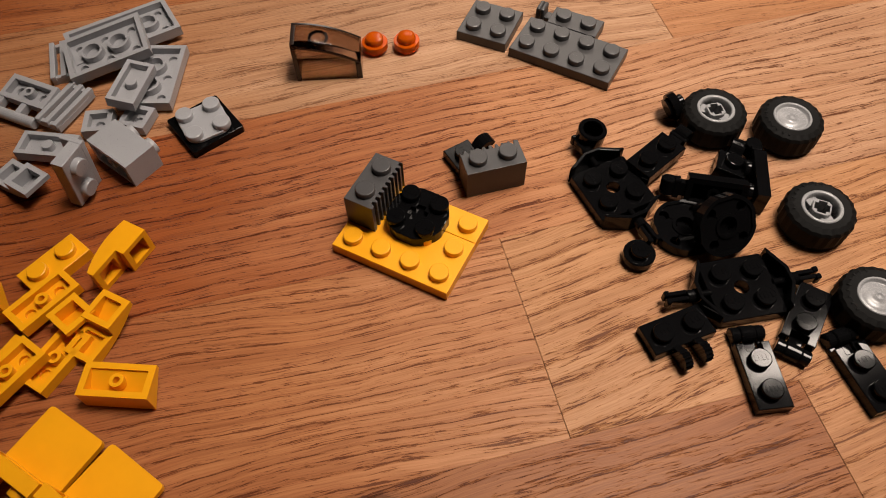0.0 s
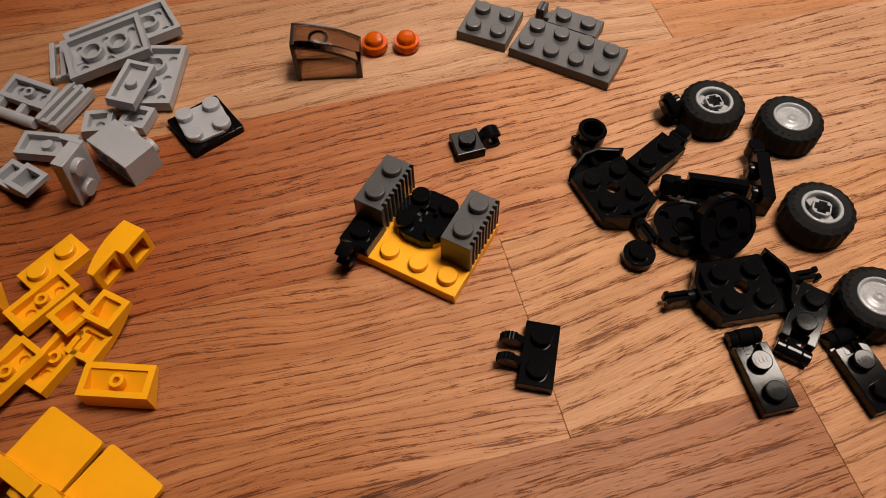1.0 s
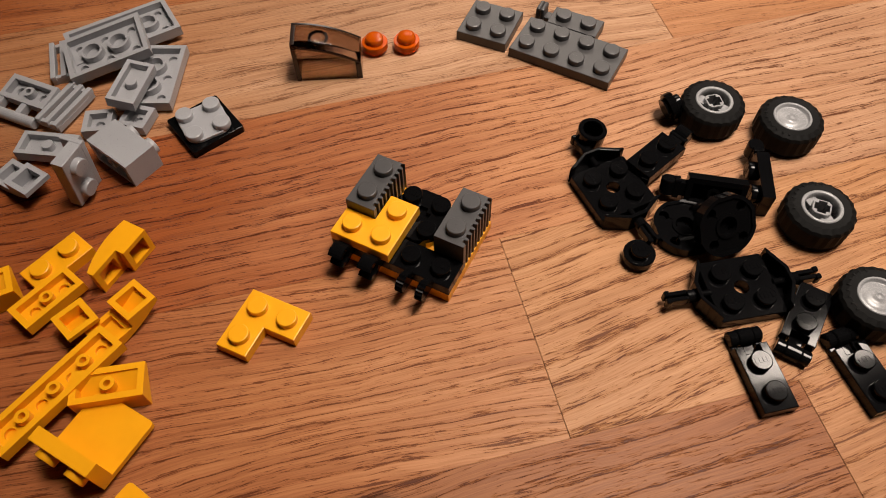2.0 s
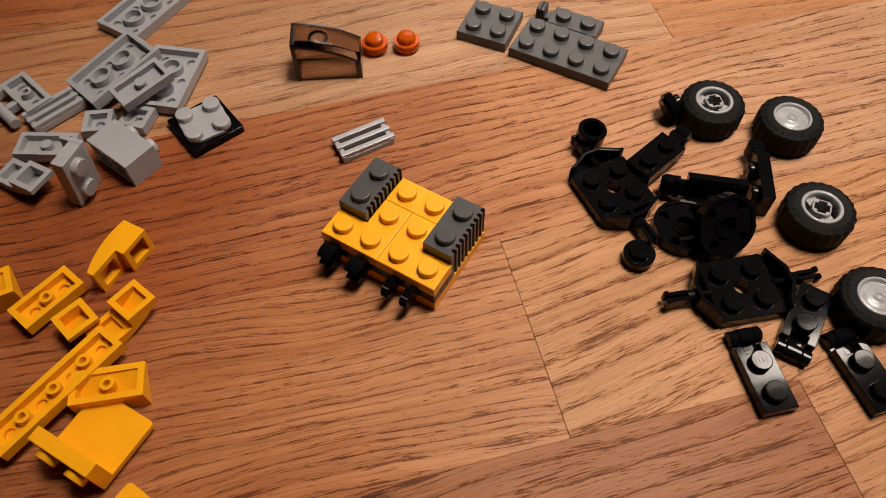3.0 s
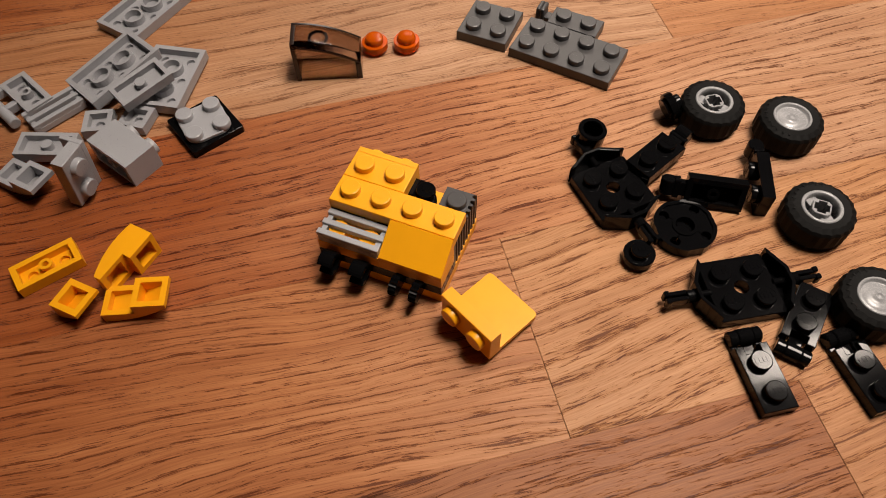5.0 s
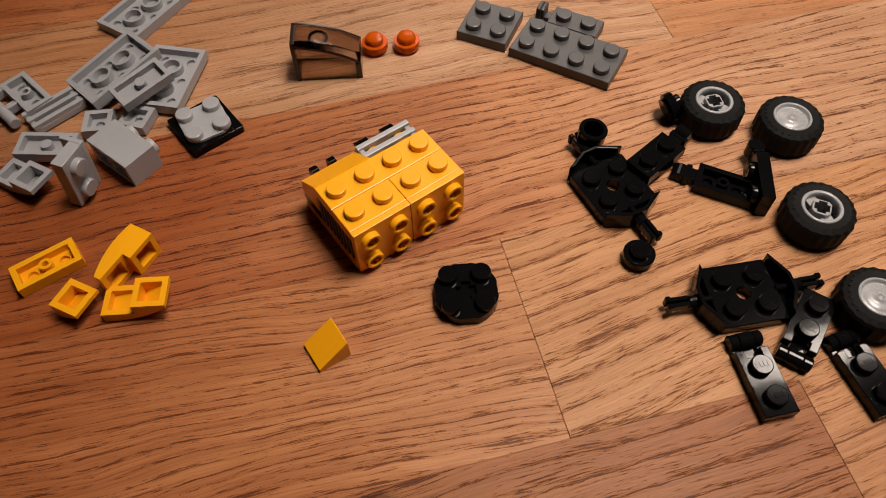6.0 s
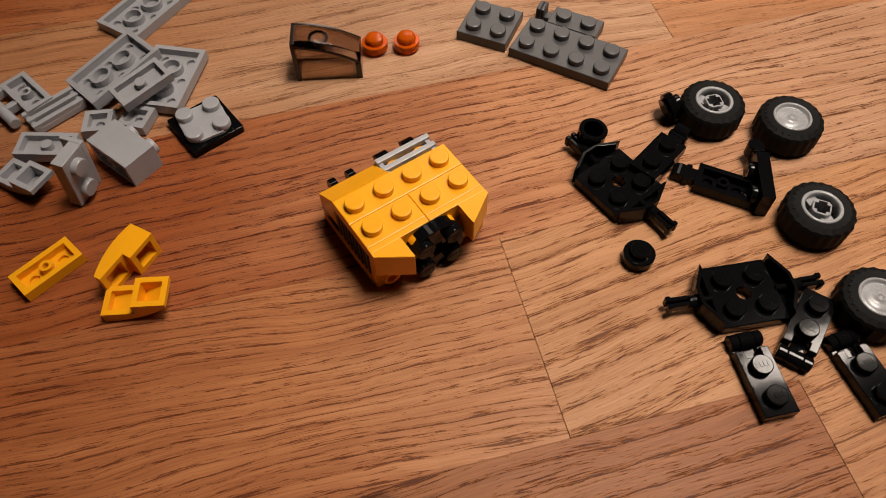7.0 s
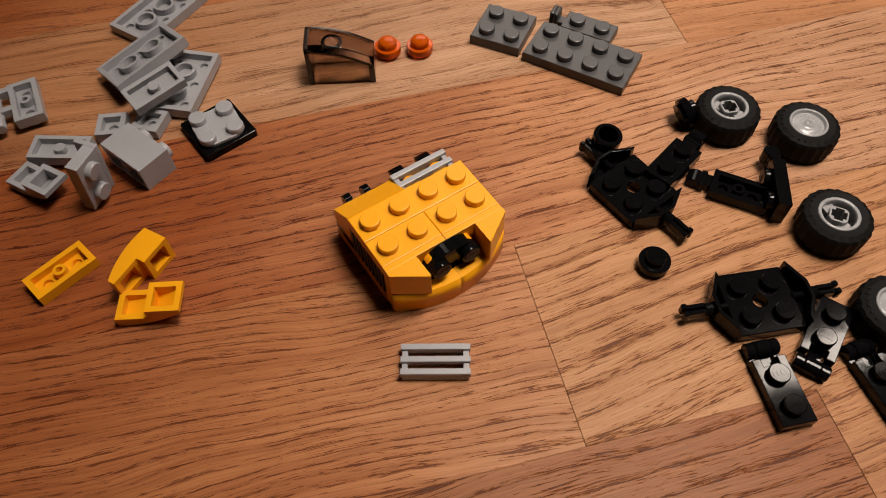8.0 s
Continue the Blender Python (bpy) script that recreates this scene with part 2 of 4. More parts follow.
def stud_mesh(material):
    """A stud with a rounded rim and a row of small raised bars on it."""
    if material.name not in STUDS:
        bm = lathe([(2.4, -0.05), (2.4, 1.45), (2.32, 1.62), (2.15, 1.7), (0, 1.7)], 28)
        for k in range(4):
            x = -1.35 + 0.9 * k
            bar(bm, x - 0.28, x + 0.28, -0.62, 0.62, 1.6, 1.80 if material is BLACK else 1.73, 0)
        for v in bm.verts:
            v.co *= MM
        data = bpy.data.meshes.new("stud")
        bm.to_mesh(data)
        bm.free()
        data.materials.append(material)
        for p in data.polygons:
            p.use_smooth = abs(p.normal.z) < 0.4
        STUDS[material.name] = data
    return STUDS[material.name]


def stud(parent, material, m):
    ob = new("stud", stud_mesh(material))
    ob.parent = parent
    ob.matrix_basis = m
    return ob


def studs(parent, material, places, z, turn=0):
    for x, y in places:
        stud(parent, material, at_mm(x, y, z, 0, 0, turn))


# ---- kinds of pieces ----
def grid(nx, ny):
    return [(8 * (i - (nx - 1) / 2), 8 * (j - (ny - 1) / 2)) for j in range(ny) for i in range(nx)]


def under_tubes(ob, material, nx, ny, h):
    if nx > 1 and ny > 1:
        for x, y in grid(nx - 1, ny - 1):
            part("tube", tube(3.25, 2.45, 0.05, h - 1.0, x, y), material, ob)
    else:
        for x, y in grid(nx - 1, 1) if nx > 1 else grid(1, ny - 1):
            part("tube", tube(1.6, 0.8, 0.05, h - 1.0, x, y, 16), material, ob)


def plate(name, label, nx, ny, material, h=3.2, category="toy plate", group="", turn=0):
    """A studded plate or brick, its middle at the origin, its underside at z 0."""
    ob = thing(name, label, category, group)
    cells = grid(nx, ny)
    part("body", shell(box_poly(8 * nx, 8 * ny), h, dimples=cells), material, ob)
    studs(ob, material, cells, h, turn)
    under_tubes(ob, material, nx, ny, h)
    return ob


def tile(name, label, material):
    """A one by two tile: smooth on top, hollow below with one solid pin."""
    ob = thing(name, label, "toy tile")
    part("body", shell(box_poly(16, 8), 3.2, wall=1.3, roof=1.2, round_edge=0.1), material, ob)
    part("pin", lathe([(0, 0.1), (1.5, 0.1), (1.6, 0.3), (1.6, 2.2), (0, 2.2)], 16), material, ob)
    return ob


def corner_plate(name, label, material, group=""):
    """Three studs round a corner; the corner stud is at the origin, the arms go to +x and -y."""
    ob = thing(name, label, "toy plate", group)
    poly = [(-4, -12), (4, -12), (4, -4), (12, -4), (12, 4), (-4, 4)]
    cells = [(0, 0), (8, 0), (0, -8)]
    part("body", shell(poly, 3.2, dimples=cells), material, ob)
    studs(ob, material, cells, 3.2)
    part("tube", tube(1.6, 0.8, 0.05, 2.2, 4, 0, 16), material, ob)
    part("tube", tube(1.6, 0.8, 0.05, 2.2, 0, -4, 16), material, ob)
    return ob


def grille_brick(name, label, material, group=""):
    """A one by two brick, long in y, with upright flutes on its +x side."""
    ob = thing(name, label, "toy brick", group)
    right = []
    n = 9
    for k in range(n):
        y0 = -7.6 + 15.2 * k / n
        s = 15.2 / n
        right += [(3.95, y0 + s * 0.10), (3.95, y0 + s * 0.5), (2.95, y0 + s * 0.62), (2.95, y0 + s * 0.98)]
    poly = [(-4, -8), (3.95, -8)] + right + [(3.95, 8), (-4, 8)]
    part("body", shell(poly, 9.6, 1.0, round_edge=0.1, solid=True), material, ob)
    studs(ob, material, [(0, -4), (0, 4)], 9.6, 90)
    return ob


def hollow_slope(name, label, material, width):
    """The same low slope with the hollow underside built in; high along +y."""
    ob = thing(name, label, "toy slope")
    w = width * 4.0
    bm = bmesh.new()
    low = loop(bm, box_poly(2 * w - 0.08, 7.92), 0)
    up = [bm.verts.new((x, y, z)) for x, y, z in ((-w + .04, -3.96, 1.2), (w - .04, -3.96, 1.2), (w - .04, 3.96, 6.1), (-w + .04, 3.96, 6.1))]
    crest = [bm.verts.new((x, 3.75, 6.3)) for x in (-w + 0.2, w - 0.2)]
    for k in range(4):
        if k != 2:
            bm.faces.new((low[k], low[(k + 1) % 4], up[(k + 1) % 4], up[k]))
    bm.faces.new((low[2], low[3], up[3], up[2]))
    bm.faces.new((up[0], up[1], crest[1], crest[0]))
    bm.faces.new((up[1], up[2], crest[1]))
    bm.faces.new((up[3], up[0], crest[0]))
    bm.faces.new((up[2], up[3], crest[0], crest[1]))
    rim = loop(bm, box_poly(2 * w - 3.0, 5.0), 0)
    ceil = loop(bm, box_poly(2 * w - 3.0, 5.0), 1.9)
    for k, z in enumerate((0.7, 0.7, 3.6, 3.6)):
        ceil[k].co.z = z
    skin(bm, rim, low), skin(bm, rim, ceil, True)
    bm.faces.new(ceil[::-1])
    bmesh.ops.recalc_face_normals(bm, faces=bm.faces)
    part("body", bm, material, ob)
    if width > 1:
        part("tube", tube(1.6, 0.8, 0.05, 2.2, 0, 0, 16), material, ob)
    return ob


def hollow_out(bm, z_left, z_right, crown):
    """Hollows below both halves, as deep as the curved roof leaves room for."""
    for z, sign in ((z_left, -1), (z_right, 1)):
        face = [f for f in bm.faces if abs(f.normal.z) > 0.99 and abs(f.calc_center_median().z - z) < 0.01
                and f.calc_center_median().x * sign > 1][0]
        x0, x1 = min(v.co.x for v in face.verts) + 1.4, max(v.co.x for v in face.verts) - 1.4
        rim = [bm.verts.new((x, y, z)) for x, y in ((x0, -2.55), (x1, -2.55), (x1, 2.55), (x0, 2.55))]
        deep = [bm.verts.new((v.co.x, v.co.y, max(z + 0.5, crown(v.co.x) - 0.9))) for v in rim]
        outer = sorted(face.verts, key=lambda v: math.atan2(v.co.y, v.co.x - (x0 + x1) / 2))
        bm.faces.remove(face)
        for k in range(4):
            bm.faces.new((outer[k], outer[(k + 1) % 4], rim[(k + 1) % 4], rim[k]))
            bm.faces.new((rim[k], rim[(k + 1) % 4], deep[(k + 1) % 4], deep[k]))
        bm.faces.new(deep)


def arched_slope(name, label, material):
    """A bowed piece lying on its side: thick half at +x, thinner half at -x, hollow at the thick end."""
    ob = thing(name, label, "toy slope")
    top = [(-8 + 1.6 * k, 6.9 - 0.020 * (-8 + 1.6 * k - 3.5) ** 2) for k in range(11)]
    bm = profile_solid([(-7.96, 2.4), (0, 2.4), (0, 0), (7.96, 0)] + [(min(max(x, -7.96), 7.96), z) for x, z in top[::-1]], -3.96, 3.96, 0.0)
    hollow_out(bm, 2.4, 0.0, lambda x: 6.9 - 0.020 * (x - 3.5) ** 2)
    bmesh.ops.recalc_face_normals(bm, faces=bm.faces)
    part("body", bm, material, ob)
    return ob


def curved_slope(name, label, material):
    """A two by one bow: its thick end at -x stands a plate higher, its thin end at +x rests on the ground."""
    ob = thing(name, label, "toy slope")
    top = [(-8 + 16 * k / 10, 6.4 - 5.0 * (k / 10) ** 2.1) for k in range(11)]
    poly = [(-7.96, 3.2), (0, 3.2), (0, 0), (7.96, 0)] + [(min(max(x, -7.96), 7.96), z) for x, z in top[::-1]]
    bm = profile_solid(poly, -3.96, 3.96, 0.0)
    hollow_out(bm, 3.2, 0.0, lambda x: 6.4 - 5.0 * ((x + 8) / 16) ** 2.1)
    bmesh.ops.recalc_face_normals(bm, faces=bm.faces)
    body = part("body", bm, material, ob)
    for p in body.data.polygons:
        p.use_smooth = p.normal.z > 0.3 and p.normal.z < 0.9999
    return ob


def grille_tile(name, label, material, group=""):
    """A one by two grille: three bars over two open slots."""
    ob = thing(name, label, "toy grille", group)
    for y in (-3.05, 0, 3.05):
        part("bar", bar(bmesh.new(), -7.95, 7.95, y - 0.75, y + 0.75, 1.5, 3.2, 0.18), material, ob)
    bm = bmesh.new()
    bar(bm, -7.6, -6.3, -3.9, 3.9, 0, 2.4, 0.1)
    bar(bm, 6.3, 7.6, -3.9, 3.9, 0, 2.4, 0.1)
    bar(bm, -6.3, 6.3, -3.9, -2.7, 0, 1.7, 0.05)
    bar(bm, -6.3, 6.3, 2.7, 3.9, 0, 1.7, 0.05)
    part("rim", bm, material, ob)
    return ob


def cross(r, w):
    return [(r, -w), (r, w), (w, w), (w, r), (-w, r), (-w, w), (-r, w), (-r, -w), (-w, -w), (-w, -r), (w, -r), (w, -w)]


def round_plate(name, label, material, group=""):
    """A round two by two plate with an axle hole, notched at its rim between the studs."""
    ob = thing(name, label, "toy plate", group)
    poly = []
    for k in range(48):
        a = 2 * math.pi * k / 48
        near = min(abs(((a - q * math.pi / 2 + math.pi) % (2 * math.pi)) - math.pi) for q in range(4))
        r = 7.92 if near > 0.14 else 7.6
        poly.append((r * math.cos(a), r * math.sin(a)))
    part("body", shell(poly, 3.2, 1.0, 1.2, dimples=grid(2, 2), through_hole=cross(2.45, 1.15)), material, ob)
    studs(ob, material, grid(2, 2), 3.2)
    part("tube", tube(3.2, 2.4, 0.05, 2.2), material, ob)
    # the underside is a flat web round the tube in four sectors, with a round socket where two of them meet
    def ark(r, a0, a1, n, x=0.0, y=0.0):
        return [(x + r * math.cos(radians(a0 + (a1 - a0) * i / n)), y + r * math.sin(radians(a0 + (a1 - a0) * i / n))) for i in range(n + 1)]

    mid = 5.7 * math.sqrt(0.5)
    outline = ark(7.1, -44, 44, 10) + ark(1.3, 40, -130, 8, mid, mid) + ark(3.15, 44, -44, 8) + ark(1.3, 130, -40, 8, mid, -mid)
    for k in range(4):
        bm = bmesh.new()
        low, top = loop(bm, outline, 0.4), loop(bm, outline, 1.9)
        skin(bm, low, top)
        bm.faces.new(low[::-1]), bm.faces.new(top)
        part("web", move(bm, pose(0, 0, 0, 0, 0, 90 * k)), material, ob)
    return ob


def round_small(name, label, material, group="", dome=False):
    ob = thing(name, label, "toy plate", group)
    part("body", lathe([(0, 0), (3.0, 0), (3.05, 0.9), (3.9, 1.0), (3.95, 1.15), (3.95, 3.0), (3.8, 3.2), (0, 3.2)]), material, ob)
    if dome:
        part("stud", lathe([(0, 3.2), (2.85, 3.2), (2.8, 4.3), (2.5, 4.9), (1.8, 5.35), (0.9, 5.55), (0, 5.6)], 24), material, ob)
    else:
        studs(ob, material, [(0, 0)], 3.2)
    return ob


def bracket(name, label, material, group=""):
    """A one by two plate with a two by two panel that hangs from its +y edge, studs on both."""
    ob = thing(name, label, "toy bracket", group)
    part("body", shell(box_poly(16, 8), 3.2, dimples=grid(2, 1)), material, ob)
    poly = [(-7.95, -7.0), (-7.67, -7.67), (-7.0, -7.95), (7.0, -7.95), (7.67, -7.67), (7.95, -7.0), (7.95, 7.95), (-7.95, 7.95)]
    bm = shell(poly, 1.6, solid=True, round_edge=0.15)
    panel = part("panel", move(bm, pose(0, 4.0, -4.8, 90, 0, 180)), material, ob)
    panel.matrix_basis = Matrix()
    studs(ob, material, grid(2, 1), 3.2)
    for x in (-4, 4):
        for z in (-0.8, -8.8):
            ring = part("stud", lathe([(2.4, 0), (2.4, 1.5), (2.25, 1.7), (1.75, 1.7), (1.6, 1.55), (1.6, 0.3), (0, 0.3)], 24), material, ob)
            ring.matrix_basis = at_mm(x, 5.58, z, -90, 0, 0)
    return ob


def angle_bracket(name, label, material):
    """A one by two plate on edge, studs to +y, with a thin flange from its far edge back to -y."""
    ob = thing(name, label, "toy bracket")
    upright = part("body", shell(box_poly(16, 8), 3.2, dimples=grid(2, 1)), material, ob)
    upright.matrix_basis = at_mm(0, -3.2, 4, -90, 0, 0)
    for x in (-4, 4):
        stud(ob, material, at_mm(x, 0, 4, -90, 0, 0))
    part("flange", bar(bmesh.new(), -7.95, 7.95, -6.2, -0.1, -1.5, 0.0, 0.2), material, ob)
    return ob


def finger_part(parent, x, y0, thick, material=None):
    """One hinge finger as a part; its disc stands upright in the y-z plane."""
    bm = bmesh.new()
    poly = [(y0 + 0.8, 0.4), (y0 - 1.4, 0.3)]
    n = 20
    for k in range(n + 1):
        a = -math.pi * 0.45 - math.pi * 1.28 * k / n
        rr = 2.35 + (0.22 if k % 2 else -0.22)
        poly.append((y0 - 2.9 + rr * math.cos(a), 2.8 + rr * math.sin(a)))
    poly += [(y0 + 0.8, 3.0)]
    a = [bm.verts.new((x - thick / 2, y, z)) for y, z in poly]
    b = [bm.verts.new((x + thick / 2, y, z)) for y, z in poly]
    bm.faces.new(a), bm.faces.new(b[::-1])
    for k in range(len(a)):
        bm.faces.new((a[k], b[k], b[(k + 1) % len(b)], a[(k + 1) % len(a)]))
    bmesh.ops.recalc_face_normals(bm, faces=bm.faces)
    return part("hinge_finger", bm, material or BLACK, parent)


def finger_plate(name, label):
    """A one by two plate with two ribbed fingers on its -y side."""
    ob = plate(name, label, 2, 1, BLACK, category="hinge plate")
    for x in (-2.6, 2.6):
        finger_part(ob, x, -4, 1.9)
    return ob


def clip_plate(name, label, material=None):
    """A one by one plate with a two-jawed clip on its -y side."""
    material = material or BLACK
    ob = thing(name, label, "clip plate", "clip plates")
    part("body", shell(box_poly(8, 8), 3.2, dimples=[(0, 0)]), material, ob)
    studs(ob, material, [(0, 0)], 3.2)
    def bow(r, a0, a1):
        return [(-6.8 + r * math.cos(math.pi * (a0 + (a1 - a0) * k / 6)), 2.8 + r * math.sin(math.pi * (a0 + (a1 - a0) * k / 6))) for k in range(7)]

    poly, arc, back, back2, arc2 = [(-3.4, 0.2)], bow(2.9, -0.25, -0.8), bow(1.6, -0.8, 0.0), bow(1.6, 0.0, 0.8)[1:], bow(2.9, 0.8, 0.25)
    full = poly + arc + back + back2 + arc2 + [(-3.4, 3.0)]
    bm = bmesh.new()
    a = [bm.verts.new((-1.8, y, z)) for y, z in full]
    b = [bm.verts.new((1.8, y, z)) for y, z in full]
    bm.faces.new(a), bm.faces.new(b[::-1])
    for k in range(len(a)):
        bm.faces.new((a[k], b[k], b[(k + 1) % len(b)], a[(k + 1) % len(a)]))
    bmesh.ops.recalc_face_normals(bm, faces=bm.faces)
    part("clip", bm, material, ob)
    return ob


def across(r, x0, x1, y, z, n=20):
    """A rod along x with softened ends."""
    bm = lathe([(0, x0), (r - 0.2, x0), (r, x0 + 0.2), (r, x1 - 0.2), (r - 0.2, x1), (0, x1)], n)
    return move(bm, Matrix(((0, 0, 1, 0), (0, 1, 0, y), (-1, 0, 0, z), (0, 0, 0, 1))))


def arm_plate(name, label, material=None, tab=False):
    """A one by two plate, long in y; its +y end carries a hinge: a notched end and a drum in three pieces, or one narrow tab."""
    material = material or BLACK
    ob = thing(name, label, "hinge plate", "hinge arms")
    end = 7.9 if not tab else 7.0
    poly = [(-4, -8), (4, -8), (4, end), (-4, end)]
    if not tab:
        poly = [(-4, -8), (4, -8), (4, end), (1.9, end), (1.9, 5.9), (-1.9, 5.9), (-1.9, end), (-4, end)]
    part("body", shell(poly, 3.2, 1.2, 1.1, 0.2, solid=True) if not tab else shell(poly, 3.2, dimples=[(0, -4), (0, 3.6)]), material, ob)
    if tab:
        part("tube", tube(1.6, 0.8, 0.05, 2.2, 0, 0, 16), material, ob)
        bm = bar(bmesh.new(), -1.9, 1.9, 6.9, 10.6, 0.5, 2.9, 0.2)
        part("hinge_neck", bm, material, ob)
        part("hinge_knuckle", across(2.1, -2.1, 2.1, 11.2, 2.1), material, ob)
        part("hinge_knuckle", bar(bmesh.new(), -2.6, 2.6, 8.4, 10.0, 0.2, 3.1, 0.3), material, ob)
    else:
        for x in (-3, 3):
            part("hinge_lug", bar(bmesh.new(), x - 0.9, x + 0.9, 7.7, 10.6, 0.2, 1.3, 0.3), material, ob)
        for x0, x1, r in ((-3.9, -1.8, 1.8), (-1.75, 1.75, 1.95), (1.8, 3.9, 1.8)):
            part("hinge_knuckle", across(r, x0, x1, 10.6, 1.7), material, ob)
        part("hinge_tongue", bar(bmesh.new(), -1.6, 1.6, 6.0, 9.6, 0.2, 1.0, 0.2), material, ob)
    studs(ob, material, [(0, -4), (0, 3.6 if tab else 3.3)], 3.2)
    return ob


def axle_plate(name, label):
    """A two by two plate; each side bulges into a thin upright cheek that holds a split wheel pin."""
    ob = thing(name, label, "axle plate", "axle plates")
    part("body", shell(box_poly(16.4, 16.4, 0, 0, 0.5), 3.2, through_hole=circle(1.8, 16), solid=True), BLACK, ob)
    studs(ob, BLACK, grid(2, 2), 3.2)
    outer = [(8.5, -8.3), (11.7, -2.3), (11.7, 2.3), (8.5, 8.3)]
    inner = [(8.3, 6.6), (10.8, 2.0), (10.8, -2.0), (8.3, -6.6)]
    for s in (-1, 1):
        bm = bmesh.new()
        plan = outer + inner if s > 0 else [(-x, y) for x, y in (outer + inner)[::-1]]
        low, top = loop(bm, plan, 0.0), loop(bm, plan, 5.7)
        skin(bm, low, top)
        for k in range(3):
            bm.faces.new((top[k], top[k + 1], top[6 - k], top[7 - k]))
            bm.faces.new((low[7 - k], low[6 - k], low[k + 1], low[k]))
        bmesh.ops.recalc_face_normals(bm, faces=bm.faces)
        bmesh.ops.bevel(bm, geom=[e for e in bm.edges if e.calc_face_angle(0) > 0.3], offset=0.18, segments=2, affect="EDGES", profile=0.5)
        cheek = part("cheek", bm, BLACK, ob)
        sill = bmesh.new()
        plan = inner if s > 0 else [(-x, y) for x, y in inner[::-1]]
        a, b = loop(sill, plan, 0.3), loop(sill, plan, 1.2)
        skin(sill, a, b), sill.faces.new(b), sill.faces.new(a[::-1])
        bmesh.ops.recalc_face_normals(sill, faces=sill.faces)
        part("sill", sill, BLACK, cheek)
        turn = pose(s * 8.2, 0, 3.0, 0, 90 * s, 0)
        part("wheel_pin", move(lathe([(0, -0.4), (0.8, -0.4), (0.8, 3.4), (1.5, 3.4), (1.6, 3.6), (1.6, 5.4), (1.45, 5.6), (0, 5.6)], 20), turn), BLACK, cheek)
        for w in (-1, 1):
            half = bar(bmesh.new(), -1.25, 1.25, min(w * 0.22, w * 1.35), max(w * 0.22, w * 1.35), 5.5, 10.4, 0.3)
            part("pin_half", move(half, turn), BLACK, cheek)
            lip = bar(bmesh.new(), -1.55, 1.55, min(w * 0.25, w * 1.7), max(w * 0.25, w * 1.7), 9.6, 11.0, 0.4)
            part("pin_lip", move(lip, turn), BLACK, cheek)
    return ob


def wheel(name, label, hub):
    """A small wheel lying flat: tyre with a notched tread, pale rim, hub open or closed."""
    ob = thing(name, label, "toy wheel", "wheels")
    n, bm = 44, bmesh.new()
    prof = [(5.0, 0.4), (6.8, 0.0), (8.2, 0.6), (8.75, 1.6), (8.75, 6.4), (8.3, 7.3), (7.0, 8.0), (5.0, 7.8)]
    rings = []
    for q, (r, z) in enumerate(prof):
        ring = []
        for k in range(n):
            cut = 0.28 if (k % 2 and 1 <= q <= 6) else 0.0
            a = 2 * math.pi * k / n
            ring.append(bm.verts.new(((r - cut) * math.cos(a), (r - cut) * math.sin(a), z)))
        rings.append(ring)
    for a, b in zip(rings, rings[1:] + rings[:1]):
        skin(bm, a, b)
    tyre = part("tyre", bm, RUBBER, ob)
    # raised bars round the side wall
    for k in range(9):
        a = math.pi * (0.55 + 0.075 * k)
        m = Matrix.Translation((6.9 * math.cos(a) * MM, 6.9 * math.sin(a) * MM, 8.0 * MM)) @ Matrix.Rotation(a, 4, "Z")
        part("side_mark", bar(bmesh.new(), -0.45, 0.45, -0.19, 0.19, -0.07, 0.07, 0), RUBBER, tyre).matrix_basis = m
    if hub:
        part("rim", lathe([(5.1, 0.6), (5.1, 7.8), (4.95, 8.05), (4.35, 8.05), (4.15, 7.8), (4.1, 6.6), (4.1, 0.8), (5.1, 0.6)], 40), SILVER, ob)
        part("hub", shell([(-2.3, -1.5), (-1.5, -2.3), (1.5, -2.3), (2.3, -1.5), (2.3, 1.5), (1.5, 2.3), (-1.5, 2.3), (-2.3, 1.5)], 7.7,
                          through_hole=cross(1.85, 1.05), solid=True), SILVER, ob)
        for k in range(2):
            spoke = bar(bmesh.new(), 2.0, 4.2, -1.5, 1.5, 3.6, 6.4, 0.2)
            part("spoke", move(spoke, pose(0, 0, 0, 0, 0, 180 * k - 45)), SILVER, ob)
        # black disc: shade painted into the bottom of the grey rim
        part("well_shade", lathe([(0, 2.0), (4.08, 2.0), (4.08, 2.4), (0, 2.4)], 32), BLACK, ob)
    else:
        part("rim", lathe([(5.1, 0.6), (5.1, 7.8), (4.95, 8.05), (4.6, 8.05), (4.35, 7.7), (4.25, 7.2), (3.9, 7.0), (3.6, 7.3), (2.1, 7.4), (1.1, 7.5),
                           (0.95, 7.8), (0.75, 7.8), (0.6, 7.4), (0.2, 7.4), (0, 7.4)], 40), SILVER, ob)
    for c in ob.children:
        if c.name.startswith("rim"):
            for p in c.data.polygons:
                p.use_smooth = True
    return ob


def cup(name, label):
    ob = thing(name, label, "toy connector")
    part("body", lathe([(0, 0), (3.6, 0), (3.9, 0.3), (3.9, 5.6), (3.6, 5.9), (2.7, 5.9), (2.6, 5.6), (2.6, 1.0), (0, 1.0)], 28), BLACK, ob)
    part("neck", bar(bmesh.new(), -5.2, -3.2, -1.3, 1.3, 0.6, 3.0, 0.3), BLACK, ob)
    return ob


